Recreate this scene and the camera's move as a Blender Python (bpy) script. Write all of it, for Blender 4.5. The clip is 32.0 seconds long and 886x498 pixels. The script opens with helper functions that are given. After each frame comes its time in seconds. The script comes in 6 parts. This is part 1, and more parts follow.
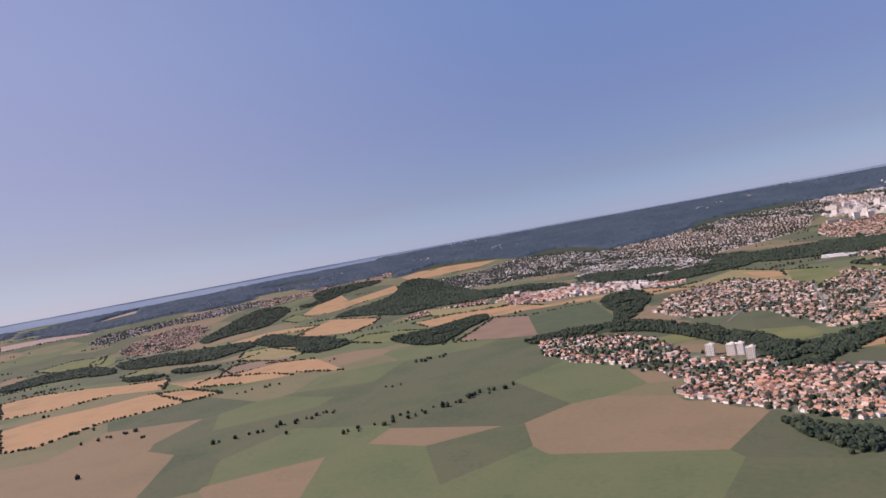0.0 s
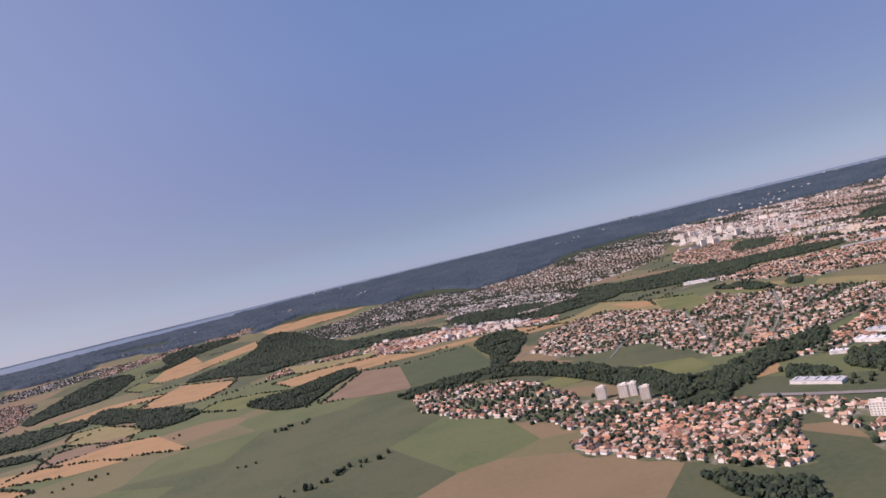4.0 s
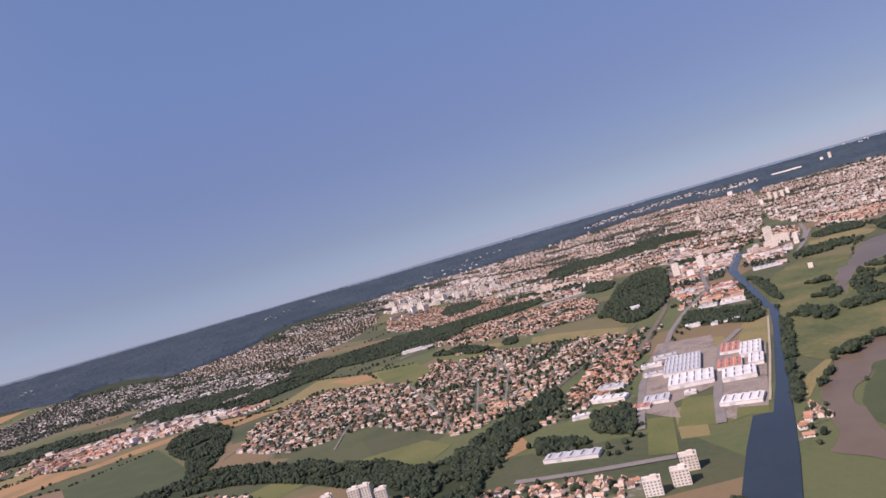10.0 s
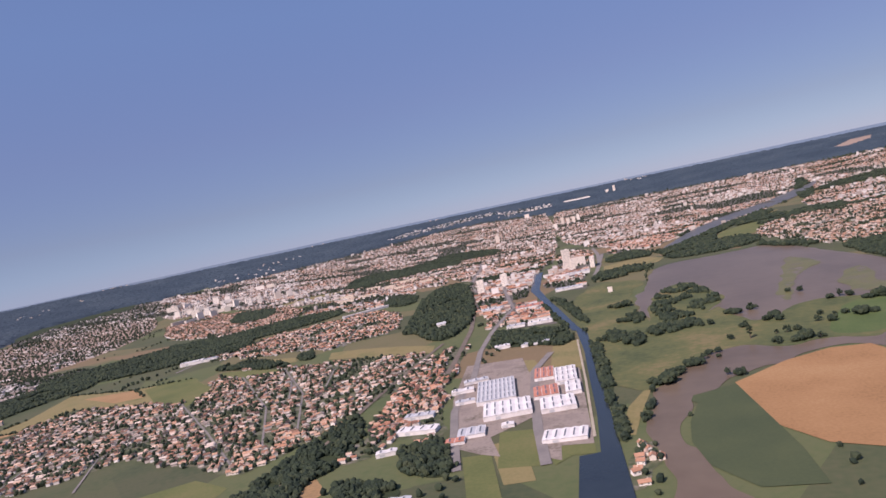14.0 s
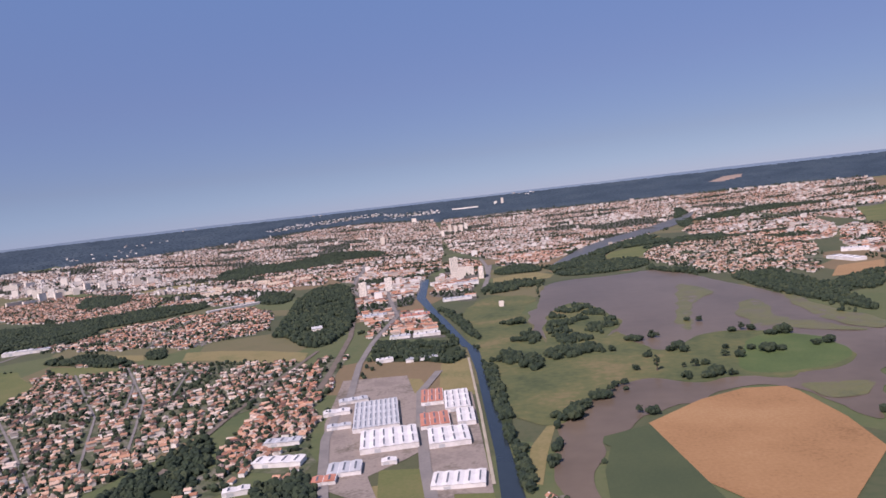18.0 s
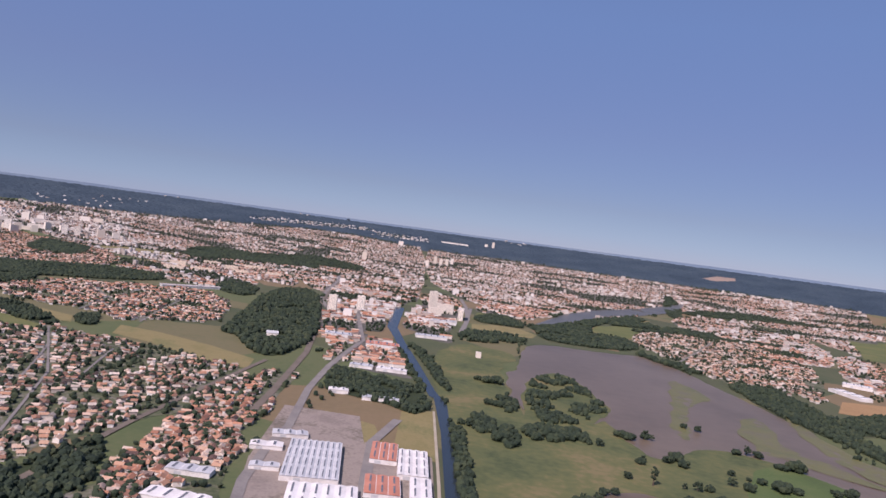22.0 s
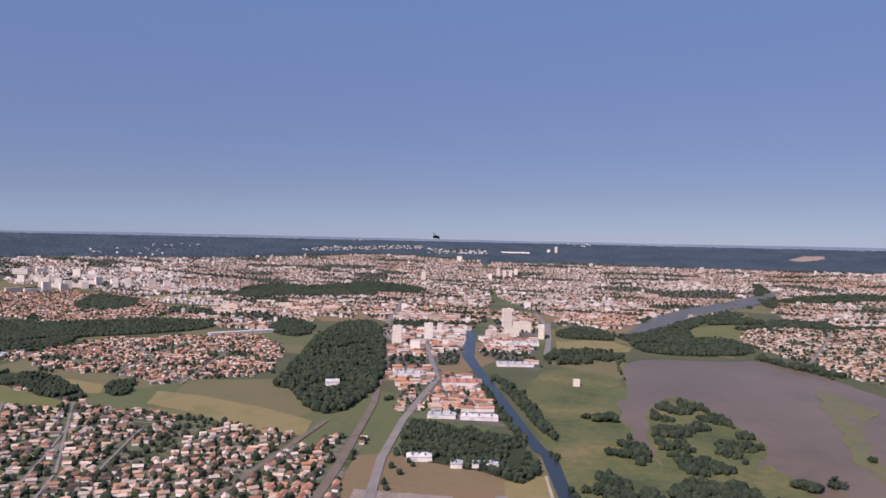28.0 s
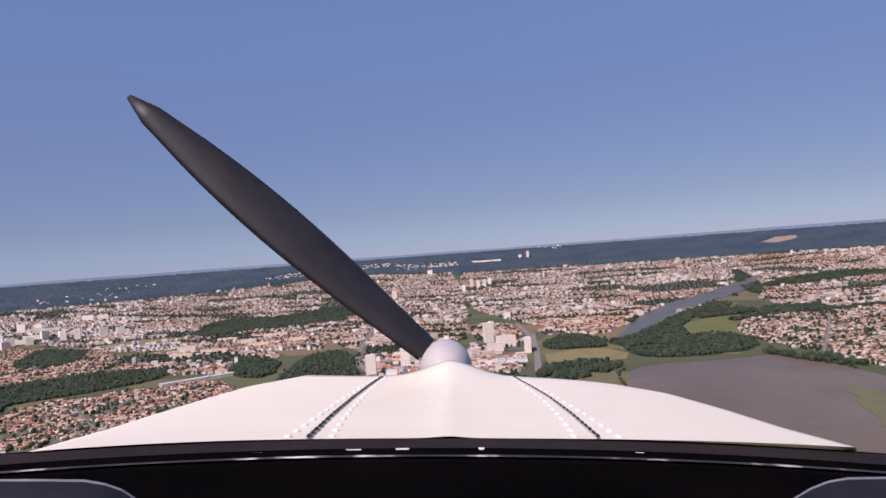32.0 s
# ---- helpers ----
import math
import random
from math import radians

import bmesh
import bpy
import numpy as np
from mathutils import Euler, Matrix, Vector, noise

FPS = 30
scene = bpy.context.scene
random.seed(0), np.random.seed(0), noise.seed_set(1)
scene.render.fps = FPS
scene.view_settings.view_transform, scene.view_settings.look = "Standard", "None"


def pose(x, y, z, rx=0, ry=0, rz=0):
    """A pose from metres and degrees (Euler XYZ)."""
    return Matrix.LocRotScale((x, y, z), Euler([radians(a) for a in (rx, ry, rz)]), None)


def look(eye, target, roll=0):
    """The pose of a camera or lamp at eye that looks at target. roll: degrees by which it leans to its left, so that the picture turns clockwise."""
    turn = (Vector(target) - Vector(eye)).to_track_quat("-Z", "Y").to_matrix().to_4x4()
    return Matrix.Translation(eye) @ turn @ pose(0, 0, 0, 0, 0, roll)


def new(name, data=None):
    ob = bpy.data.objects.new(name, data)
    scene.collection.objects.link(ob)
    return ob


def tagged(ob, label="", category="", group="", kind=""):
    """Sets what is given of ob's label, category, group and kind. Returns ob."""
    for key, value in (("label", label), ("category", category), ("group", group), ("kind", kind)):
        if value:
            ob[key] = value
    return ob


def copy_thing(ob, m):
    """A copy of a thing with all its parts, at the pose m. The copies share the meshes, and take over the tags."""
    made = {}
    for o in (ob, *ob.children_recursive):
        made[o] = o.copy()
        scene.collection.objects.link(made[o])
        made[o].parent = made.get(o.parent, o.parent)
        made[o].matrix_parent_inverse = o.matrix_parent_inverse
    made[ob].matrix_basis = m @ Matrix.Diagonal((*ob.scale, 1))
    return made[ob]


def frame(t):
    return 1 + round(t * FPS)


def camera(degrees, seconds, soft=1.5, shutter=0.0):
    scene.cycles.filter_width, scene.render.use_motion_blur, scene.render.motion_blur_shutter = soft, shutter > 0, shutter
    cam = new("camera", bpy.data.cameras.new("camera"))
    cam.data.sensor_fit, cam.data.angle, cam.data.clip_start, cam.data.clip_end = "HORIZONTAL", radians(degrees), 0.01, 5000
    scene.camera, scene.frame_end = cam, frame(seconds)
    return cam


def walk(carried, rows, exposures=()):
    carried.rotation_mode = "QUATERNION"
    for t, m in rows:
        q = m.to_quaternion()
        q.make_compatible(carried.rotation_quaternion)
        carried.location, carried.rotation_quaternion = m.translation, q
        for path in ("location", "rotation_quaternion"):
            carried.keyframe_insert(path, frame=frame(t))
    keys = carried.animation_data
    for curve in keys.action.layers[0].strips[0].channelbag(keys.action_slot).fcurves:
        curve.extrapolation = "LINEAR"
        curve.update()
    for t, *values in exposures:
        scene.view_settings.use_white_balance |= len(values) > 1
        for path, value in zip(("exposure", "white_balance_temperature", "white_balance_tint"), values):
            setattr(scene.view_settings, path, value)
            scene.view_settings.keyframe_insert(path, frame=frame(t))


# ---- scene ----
cam = camera(64.43, 32.0, soft=1.6)


def aim(x, y, z, yaw, pitch, roll):
    """Pose of a camera from its place, its heading to the left of +y, its pitch and its roll."""
    return Matrix.Translation((x, y, z)) @ pose(0, 0, 0, 0, 0, yaw) @ pose(0, 0, 0, 90 + pitch) @ pose(0, 0, 0, 0, 0, roll)


# the flight: seconds, place in metres, heading, pitch and roll in degrees
FLIGHT = [
    (0, 0.0, 0.0, 216.2, 70.22, -0.64, -10.38),
    (0.5, -14.0, 5.8, 216.0, 69.35, -0.41, -11.27),
    (1, -28.2, 11.6, 215.9, 69.16, 0.57, -11.83),
    (1.5, -42.3, 17.5, 215.7, 67.78, 0.76, -11.31),
    (2, -56.5, 23.5, 215.4, 64.95, 0.43, -11.45),
    (2.5, -70.7, 29.9, 215.1, 62.58, 0.33, -12.43),
    (4.5, -126.7, 61.9, 212.8, 56.98, 0.63, -14.49),
    (5, -139.0, 70.0, 212.3, 54.59, 0.32, -16.10),
    (5.5, -150.9, 78.1, 211.8, 52.36, 0.37, -17.09),
    (6, -162.4, 86.2, 211.4, 50.10, 0.56, -18.03),
    (6.5, -173.5, 94.6, 210.9, 48.51, 0.81, -18.60),
    (7, -184.3, 103.6, 210.4, 46.89, 0.98, -18.08),
    (7.5, -194.7, 113.2, 209.9, 44.86, 0.94, -17.13),
    (8, -204.9, 123.3, 209.4, 41.96, 0.54, -15.78),
    (8.5, -215.1, 133.8, 208.8, 39.47, 0.04, -15.39),
    (9, -224.9, 144.7, 208.1, 37.69, 0.10, -15.30),
    (9.5, -234.7, 156.0, 207.4, 36.18, 0.25, -15.60),
    (10, -244.6, 167.9, 206.8, 34.62, 0.49, -16.11),
    (10.5, -254.3, 180.2, 206.2, 32.13, -0.13, -16.13),
    (11, -263.7, 192.7, 205.6, 29.12, -0.82, -16.05),
    (11.5, -272.2, 205.2, 205.1, 26.88, -0.82, -15.52),
    (12, -280.0, 217.5, 204.6, 25.58, -0.77, -13.68),
    (12.5, -287.0, 229.5, 204.1, 24.04, -1.21, -12.11),
    (13, -293.5, 241.4, 203.7, 22.13, -1.93, -11.97),
    (13.5, -299.9, 253.3, 203.3, 20.34, -2.38, -11.96),
    (14, -306.1, 265.1, 203.0, 18.76, -2.71, -12.02),
    (14.5, -312.4, 277.0, 202.7, 17.14, -3.00, -11.81),
    (16.5, -333.5, 325.9, 200.0, 12.06, -3.50, -8.68),
    (17, -337.4, 339.2, 198.9, 10.98, -3.64, -7.25),
    (17.5, -341.1, 352.7, 197.8, 9.91, -4.13, -6.53),
    (18, -344.8, 366.4, 196.6, 9.21, -4.04, -6.51),
    (18.5, -348.3, 380.0, 195.5, 9.10, -3.68, -5.67),
    (19, -351.9, 393.5, 194.3, 8.87, -3.50, -4.66),
    (19.5, -355.7, 406.9, 193.3, 8.24, -3.11, -2.85),
    (20, -359.8, 420.4, 192.3, 7.20, -2.90, -1.27),
    (20.5, -364.4, 433.9, 191.5, 6.14, -2.77, 0.10),
    (21, -369.5, 447.8, 190.8, 6.05, -2.77, 1.71),
    (21.5, -374.9, 461.8, 190.2, 6.93, -2.11, 5.01),
    (22, -380.5, 475.9, 189.7, 7.62, -1.41, 7.67),
    (22.5, -385.7, 490.2, 189.3, 8.06, -1.12, 6.93),
    (23, -390.6, 504.4, 189.0, 9.27, -0.81, 5.20),
    (23.5, -395.3, 518.5, 188.8, 10.72, -0.42, 4.69),
    (24, -399.9, 532.3, 188.6, 11.08, -0.31, 3.51),
    (24.5, -404.2, 546.0, 188.5, 10.64, -0.34, 2.44),
    (26.5, -419.8, 597.6, 188.8, 11.81, -0.54, -0.28),
    (27, -423.7, 610.8, 188.8, 12.33, -0.71, 0.51),
    (27.5, -427.6, 624.0, 188.8, 12.43, -0.71, 1.51),
    (28, -431.5, 637.5, 188.8, 12.12, -0.72, 1.24),
    (28.5, -435.2, 651.2, 188.8, 12.18, -0.80, -0.63),
    (29, -438.6, 665.3, 188.9, 12.32, -0.14, -1.36),
    (29.5, -441.8, 679.8, 189.0, 12.20, 0.05, -1.88),
    (30, -444.9, 694.4, 189.1, 11.91, 0.09, -3.19),
    (30.5, -448.0, 708.9, 189.3, 11.77, 0.27, -3.55),
    (31, -451.1, 723.5, 189.4, 11.22, 0.33, -3.42),
    (31.5, -454.2, 738.0, 189.5, 10.07, 0.41, -3.85),
    (32, -457.4, 752.5, 189.7, 9.49, 0.31, -4.26),
]
walk(cam, [(row[0], aim(*row[1:])) for row in FLIGHT], [(0.0, -0.12, 6600, 29), (7.0, -0.13, 6800, 29), (12.0, -0.17, 6750, 29), (16.5, -0.2, 6450, 28.5), (20.0, -0.24, 6400, 28), (27.0, -0.25, 6550, 28), (32.0, -0.26, 6550, 28)])
import itertools

from mathutils import geometry

# ---- sky and sun ----
SUN_AZ, SUN_EL = 155.0, 46.0  # degrees from +y to the left, and up
world = bpy.data.worlds.new("sky")
scene.world = world
world.use_nodes = True
wn = world.node_tree.nodes
sky = wn.new("ShaderNodeTexSky")
sky.sky_type, sky.sun_disc = "NISHITA", False
sky.sun_elevation, sky.sun_rotation = radians(SUN_EL), radians(-SUN_AZ)
sky.altitude, sky.air_density, sky.dust_density, sky.ozone_density = 0, 1.0, 0.0, 5.0
clear = wn["Background"]
world.node_tree.links.new(sky.outputs[0], clear.inputs[0])
clear.inputs[1].default_value = 0.038
# summer haze over the whole sky: palest low down, and brighter and warmer towards the sun
haze = wn.new("ShaderNodeBackground")
toward = wn.new("ShaderNodeTexCoord")
split = wn.new("ShaderNodeSeparateXYZ")
world.node_tree.links.new(toward.outputs["Generated"], split.inputs[0])
layer = wn.new("ShaderNodeValToRGB")
le = layer.color_ramp.elements
for k, (at, col) in enumerate(((0.0, (0.085, 0.2, 0.4)), (0.022, (0.085, 0.195, 0.385)), (0.06, (0.097, 0.15, 0.29)), (0.16, (0.112, 0.16, 0.308)), (0.3, (0.116, 0.197, 0.375)), (0.7, (0.11, 0.2, 0.4)))):
    e = le[k] if k < 2 else le.new(at)
    e.position, e.color = at, (*col, 1)
world.node_tree.links.new(split.outputs["Z"], layer.inputs[0])
facing = wn.new("ShaderNodeVectorMath")
facing.operation = "DOT_PRODUCT"
facing.inputs[1].default_value = (-math.sin(radians(SUN_AZ)), math.cos(radians(SUN_AZ)), 0)
world.node_tree.links.new(toward.outputs["Generated"], facing.inputs[0])
near_sun = wn.new("ShaderNodeMapRange")
near_sun.interpolation_type = "SMOOTHSTEP"
near_sun.inputs["From Min"].default_value, near_sun.inputs["From Max"].default_value = -0.2, 0.8
world.node_tree.links.new(facing.outputs["Value"], near_sun.inputs["Value"])
glare = wn.new("ShaderNodeMix")
glare.data_type, glare.blend_type = "RGBA", "ADD"
glare.inputs[7].default_value = (0.15, 0.105, 0.04, 1)
world.node_tree.links.new(near_sun.outputs[0], glare.inputs[0])
world.node_tree.links.new(layer.outputs[0], glare.inputs[6])
world.node_tree.links.new(glare.outputs[2], haze.inputs[0])
both = wn.new("ShaderNodeAddShader")
world.node_tree.links.new(clear.outputs[0], both.inputs[0])
world.node_tree.links.new(haze.outputs[0], both.inputs[1])
world.node_tree.links.new(both.outputs[0], wn["World Output"].inputs[0])
sun_data = bpy.data.lights.new("sun", "SUN")
sun_data.energy, sun_data.angle, sun_data.color = 6.2, radians(0.5), (1.0, 0.92, 0.86)
sun = new("sun", sun_data)
sun_dir = Vector((-math.sin(radians(SUN_AZ)) * math.cos(radians(SUN_EL)), math.cos(radians(SUN_AZ)) * math.cos(radians(SUN_EL)), math.sin(radians(SUN_EL))))
sun.matrix_world = look(sun_dir * 1000, (0, 0, 0))

# ---- plan, in metres ----
WATER = {
    "lake": [(-369, 1838), (-247, 1841), (-138, 1895), (-86, 1705), (-42, 1552), (-13, 1418), (-5, 1279), (11, 1201), (-60, 1053), (-76, 1014), (-123, 903), (-134, 931), (-140, 963), (-152, 997), (-171, 1018), (-198, 1013), (-228, 995), (-295, 950), (-326, 903), (-357, 920), (-347, 972), (-329, 1012), (-286, 1070), (-293, 1185), (-347, 1202), (-379, 1287), (-402, 1454), (-391, 1517), (-384, 1694)],
    "river_bend": [(-229, 1000), (-275, 1055), (-314, 1033), (-331, 1020), (-347, 985), (-359, 940), (-366, 880), (-370, 828), (-346, 756), (-333, 713), (-340, 701), (-282, 655), (-302, 702), (-316, 748), (-329, 789), (-333, 848), (-323, 890), (-311, 920), (-296, 933), (-279, 981), (-231, 974)],
}
CANAL = {
    "canal": [(-697, 2098), (-638, 1764), (-582, 1590), (-532, 1435), (-481, 1274), (-474, 1266), (-448, 1138), (-425, 995), (-407, 886), (-395, 794), (-411, 789), (-407, 755), (-402, 712), (-389, 624), (-350, 613), (-362, 695), (-375, 772), (-394, 882), (-420, 1032), (-455, 1240), (-478, 1303), (-527, 1464), (-575, 1616), (-618, 1765), (-668, 2091)],
    "far_river": [(-364, 2154), (-282, 2527), (-173, 2808), (5, 3137), (164, 3367), (247, 3470), (175, 3244), (-28, 2846), (-175, 2567), (-265, 2331), (-333, 2173)],
}
MEADOW = {
    "peninsula": [(-418, 987), (-443, 1129), (-471, 1272), (-501, 1425), (-517, 1520), (-509, 1654), (-478, 1705), (-406, 1685), (-387, 1609), (-417, 1565), (-397, 1379), (-377, 1266), (-352, 1193), (-307, 1229), (-280, 1316), (-265, 1212), (-243, 1170), (-205, 1194), (-186, 1192), (-145, 1247), (-115, 1227), (-94, 1185), (-135, 1031), (-157, 1034), (-185, 1052), (-228, 1039), (-256, 1056), (-278, 1058), (-306, 1045), (-329, 1012), (-347, 972), (-357, 927)],
    "east_meadow": [(-210, 1223), (-166, 1243), (-127, 1240), (-86, 1204), (-72, 1154), (-66, 1108), (-72, 1078), (-97, 1052), (-133, 1047), (-187, 1044), (-225, 1046), (-233, 1089)],
    "island": [(-369, 1479), (-328, 1560), (-293, 1507), (-266, 1357), (-276, 1308), (-294, 1295), (-296, 1239), (-313, 1194), (-310, 1157), (-361, 1161), (-374, 1252), (-374, 1360)],
}
LUSH = {
    "east_lush": [(-133, 1222), (-81, 1205), (-61, 1143), (-73, 1083), (-114, 1058), (-176, 1051), (-189, 1081)],
}
WET = {
    "streak_a": [(-142, 1673), (-116, 1600), (-105, 1520), (-136, 1494), (-167, 1413), (-182, 1290), (-203, 1259), (-202, 1329), (-175, 1454)],
    "streak_b": [(-95, 1430), (-65, 1453), (-64, 1376), (-89, 1307), (-53, 1290), (-32, 1226), (-13, 1194), (-55, 1199), (-86, 1249), (-121, 1264), (-118, 1336)],
    "streak_c": [(-12, 1532), (-11, 1384), (-1, 1295), (27, 1253), (-1, 1189), (-24, 1223), (-35, 1283), (-40, 1363)],
    "flood_corner": [(-151, 1016), (-115, 1014), (-85, 1015), (-100, 978), (-131, 964), (-144, 976)],
}
WHEAT = {
    "orange_field": [(-237, 985), (-195, 1010), (-160, 1008), (-154, 991), (-143, 922), (-142, 859), (-208, 760), (-240, 776), (-267, 818), (-287, 933)],
}
CROP = {
    "green_wedge": [(-324, 908), (-289, 928), (-269, 820), (-281, 832), (-308, 868), (-326, 894)],
    "bend_crop": [(-328, 798), (-328, 841), (-320, 889), (-306, 911), (-286, 928), (-257, 772), (-251, 713), (-290, 714), (-317, 753)],
    "slope_green": [(-1550, 743), (-1529, 918), (-1246, 790), (-1125, 694), (-1222, 657), (-1253, 614)],
}
DRY = {
    "strip": [(-940, 1391), (-877, 1383), (-785, 1352), (-710, 1315), (-697, 1261), (-761, 1267), (-854, 1313), (-914, 1331)],
    "olive_bank": [(-1444, 1027), (-1446, 1186), (-1518, 1352), (-1326, 1316), (-1211, 1343), (-1121, 1266), (-1103, 1190), (-1203, 1177), (-1366, 1216), (-1378, 1095), (-1449, 1044)],
    "cube_dry": [(-503, 1501), (-447, 1624), (-426, 1688), (-413, 1559), (-465, 1483)],
    "road_field": [(-494, 833), (-469, 845), (-438, 751), (-462, 747)],
    "works_dry": [(-480, 1072), (-496, 1188), (-465, 1207), (-439, 1048)],
    "works_field": [(-549, 1050), (-564, 1145), (-509, 1123), (-492, 1079), (-498, 1044)],
    "bend_dry": [(-381, 828), (-380, 895), (-367, 945), (-353, 984), (-349, 965), (-361, 941), (-367, 881), (-370, 824)],
    "island_dry": [(-499, 1992), (-448, 2026), (-397, 2028), (-358, 1961), (-368, 1904), (-415, 1894), (-490, 1890)],
    "bend_dry_far": [(-89, 2668), (-36, 2753), (-10, 2704), (-55, 2619)],
    "left_dry": [(-1116, 1415), (-1081, 1418), (-1022, 1401), (-992, 1356), (-1017, 1357)],
    "strip_far": [(-1757, 2528), (-1703, 2643), (-1558, 2663), (-1502, 2561), (-1610, 2495), (-1665, 2430)],
    "plain_v": [(-2140, 105), (-2120, 177), (-1905, 225), (-1843, 204), (-1925, 132), (-2012, 83)],
    "plain_w": [(-2252, 701), (-2085, 757), (-1970, 840), (-2008, 915), (-1837, 815), (-1898, 719), (-1983, 647)],
    "plain_x": [(-1959, 75), (-2055, 159), (-1808, 234), (-1742, 169)],
}
GRASS = {
    "east_green": [(704, 3054), (900, 3068), (646, 2533), (513, 2470)],
    "corner_green": [(-1233, 1329), (-1200, 1332), (-1072, 1224), (-1052, 1124)],
    "park_green": [(-856, 765), (-791, 814), (-735, 788), (-731, 736), (-816, 740)],
    "bank_east": [(-1287, 1300), (-1259, 1359), (-1203, 1344), (-1109, 1242), (-1086, 1145), (-1151, 1173)],
    "court_green": [(-962, 674), (-951, 712), (-885, 700), (-892, 655)],
    "road_lawn": [(-481, 715), (-513, 810), (-488, 812), (-455, 716)],
    "works_lawn_a": [(-474, 779), (-493, 864), (-458, 863), (-437, 778)],
    "works_lawn_b": [(-449, 857), (-458, 904), (-415, 899), (-407, 846)],
    "works_lawn_c": [(-428, 776), (-439, 815), (-402, 816), (-398, 794), (-417, 793)],
    "bend_green": [(-236, 2176), (-206, 2325), (-137, 2412), (-55, 2435), (-20, 2420), (-104, 2289), (-142, 2147)],
    "island_green": [(-508, 2063), (-507, 2226), (-450, 2240), (-496, 2110)],
    "left_green": [(-1158, 1358), (-1079, 1340), (-1002, 1311), (-981, 1273), (-1059, 1282), (-1112, 1308)],
    "plain_l": [(-2921, -402), (-3094, -352), (-2841, -300), (-2681, -323), (-2643, -364)],
    "plain_m": [(-2210, -235), (-2283, -154), (-2147, -142), (-2116, -207)],
    "plain_n": [(-1810, -113), (-1718, 0), (-1665, -32), (-1706, -97)],
    "plain_o": [(-2623, 0), (-2587, 78), (-2374, 89), (-2395, 23)],
    "plain_p": [(-2377, 190), (-2505, 286), (-2299, 314), (-2246, 254), (-2244, 189)],
    "plain_q": [(-1818, 350), (-1904, 413), (-1821, 498), (-1681, 545), (-1644, 473), (-1660, 396)],
    "plain_r": [(-3078, 330), (-3184, 395), (-3059, 474), (-2844, 359)],
    "plain_s": [(-2993, -602), (-3104, -484), (-3048, -357), (-2830, -354), (-2823, -482)],
    "plain_t": [(-1646, -110), (-1633, -51), (-1456, 19), (-1455, -50)],
}
TAN = {
    "olive_brown": [(-1431, 1298), (-1326, 1316), (-1232, 1240), (-1286, 1224)],
    "east_brown": [(91, 1589), (143, 1703), (231, 1730), (179, 1607), (125, 1592)],
    "old_court": [(-638, 720), (-656, 773), (-644, 791), (-617, 760), (-626, 739)],
    "far_hill": [(490, 4390), (617, 4550), (720, 4534), (682, 4397), (532, 4277)],
    "plain_a": [(-3120, 421), (-3425, 560), (-3533, 690), (-3290, 671), (-3410, 856), (-3468, 966), (-3270, 913), (-3165, 737), (-3064, 612), (-3013, 507), (-3016, 439)],
    "plain_b": [(-2241, 261), (-2449, 351), (-2655, 464), (-2303, 563), (-2145, 496), (-2051, 415), (-2160, 323), (-2196, 267)],
    "plain_c": [(-2495, 49), (-2601, 131), (-2672, 229), (-2623, 320), (-2520, 391), (-2440, 353), (-2471, 264), (-2362, 167), (-2393, 103)],
    "slope_tan": [(-1929, 562), (-1928, 696), (-1856, 841), (-1675, 854), (-1639, 953), (-1545, 1084), (-1369, 1101), (-1410, 1016), (-1559, 954), (-1652, 792), (-1681, 709), (-1700, 639), (-1766, 556)],
    "crest_tan": [(-3704, 1063), (-3917, 1337), (-3811, 1508), (-3589, 1612), (-3471, 1428), (-3484, 1272), (-3530, 1070)],
    "plain_d": [(-1640, -408), (-1680, -323), (-1671, -224), (-1689, -135), (-1613, -40), (-1468, 19), (-1450, -81), (-1438, -198), (-1336, -289), (-1361, -344)],
    "plain_e": [(-2159, -525), (-2188, -451), (-2090, -312), (-1959, -191), (-1889, -94), (-1720, -101), (-1826, -217), (-1791, -342), (-1825, -449)],
    "plain_f": [(-1855, 28), (-1762, 131), (-1653, 237), (-1389, 250), (-1512, 165), (-1645, 57)],
    "plain_g": [(-1801, -91), (-1710, 23), (-1576, 125), (-1480, 161), (-1519, 61), (-1629, -40)],
    "far_tan": [(-4212, -521), (-4345, -420), (-4440, -306), (-4241, -329), (-4121, -439)],
    "far_tan_b": [(-4369, 381), (-4373, 574), (-4316, 736), (-4192, 673), (-4265, 494)],
    "far_tan_c": [(-3907, -906), (-3954, -695), (-3884, -484), (-3817, -527), (-3782, -740), (-3726, -868)],
}
SOIL = {
    "slope_soil": [(-1400, 493), (-1651, 696), (-1550, 743), (-1253, 614), (-1296, 572), (-1366, 529)],
    "plain_soil": [(-1694, 11), (-1859, 57), (-1857, 126), (-1793, 210), (-1738, 197), (-1716, 115)],
    "crest_soil": [(-3828, 1169), (-3917, 1337), (-3876, 1463), (-3720, 1231)],
}
LOT = {
    "works_yard": [(-527, 833), (-575, 983), (-604, 1139), (-529, 1143), (-501, 1053), (-467, 900), (-476, 884), (-499, 853), (-478, 804), (-498, 813)],
    "works_yard_b": [(-440, 795), (-467, 900), (-505, 1068), (-444, 1058), (-402, 815), (-429, 816), (-424, 785)],
}
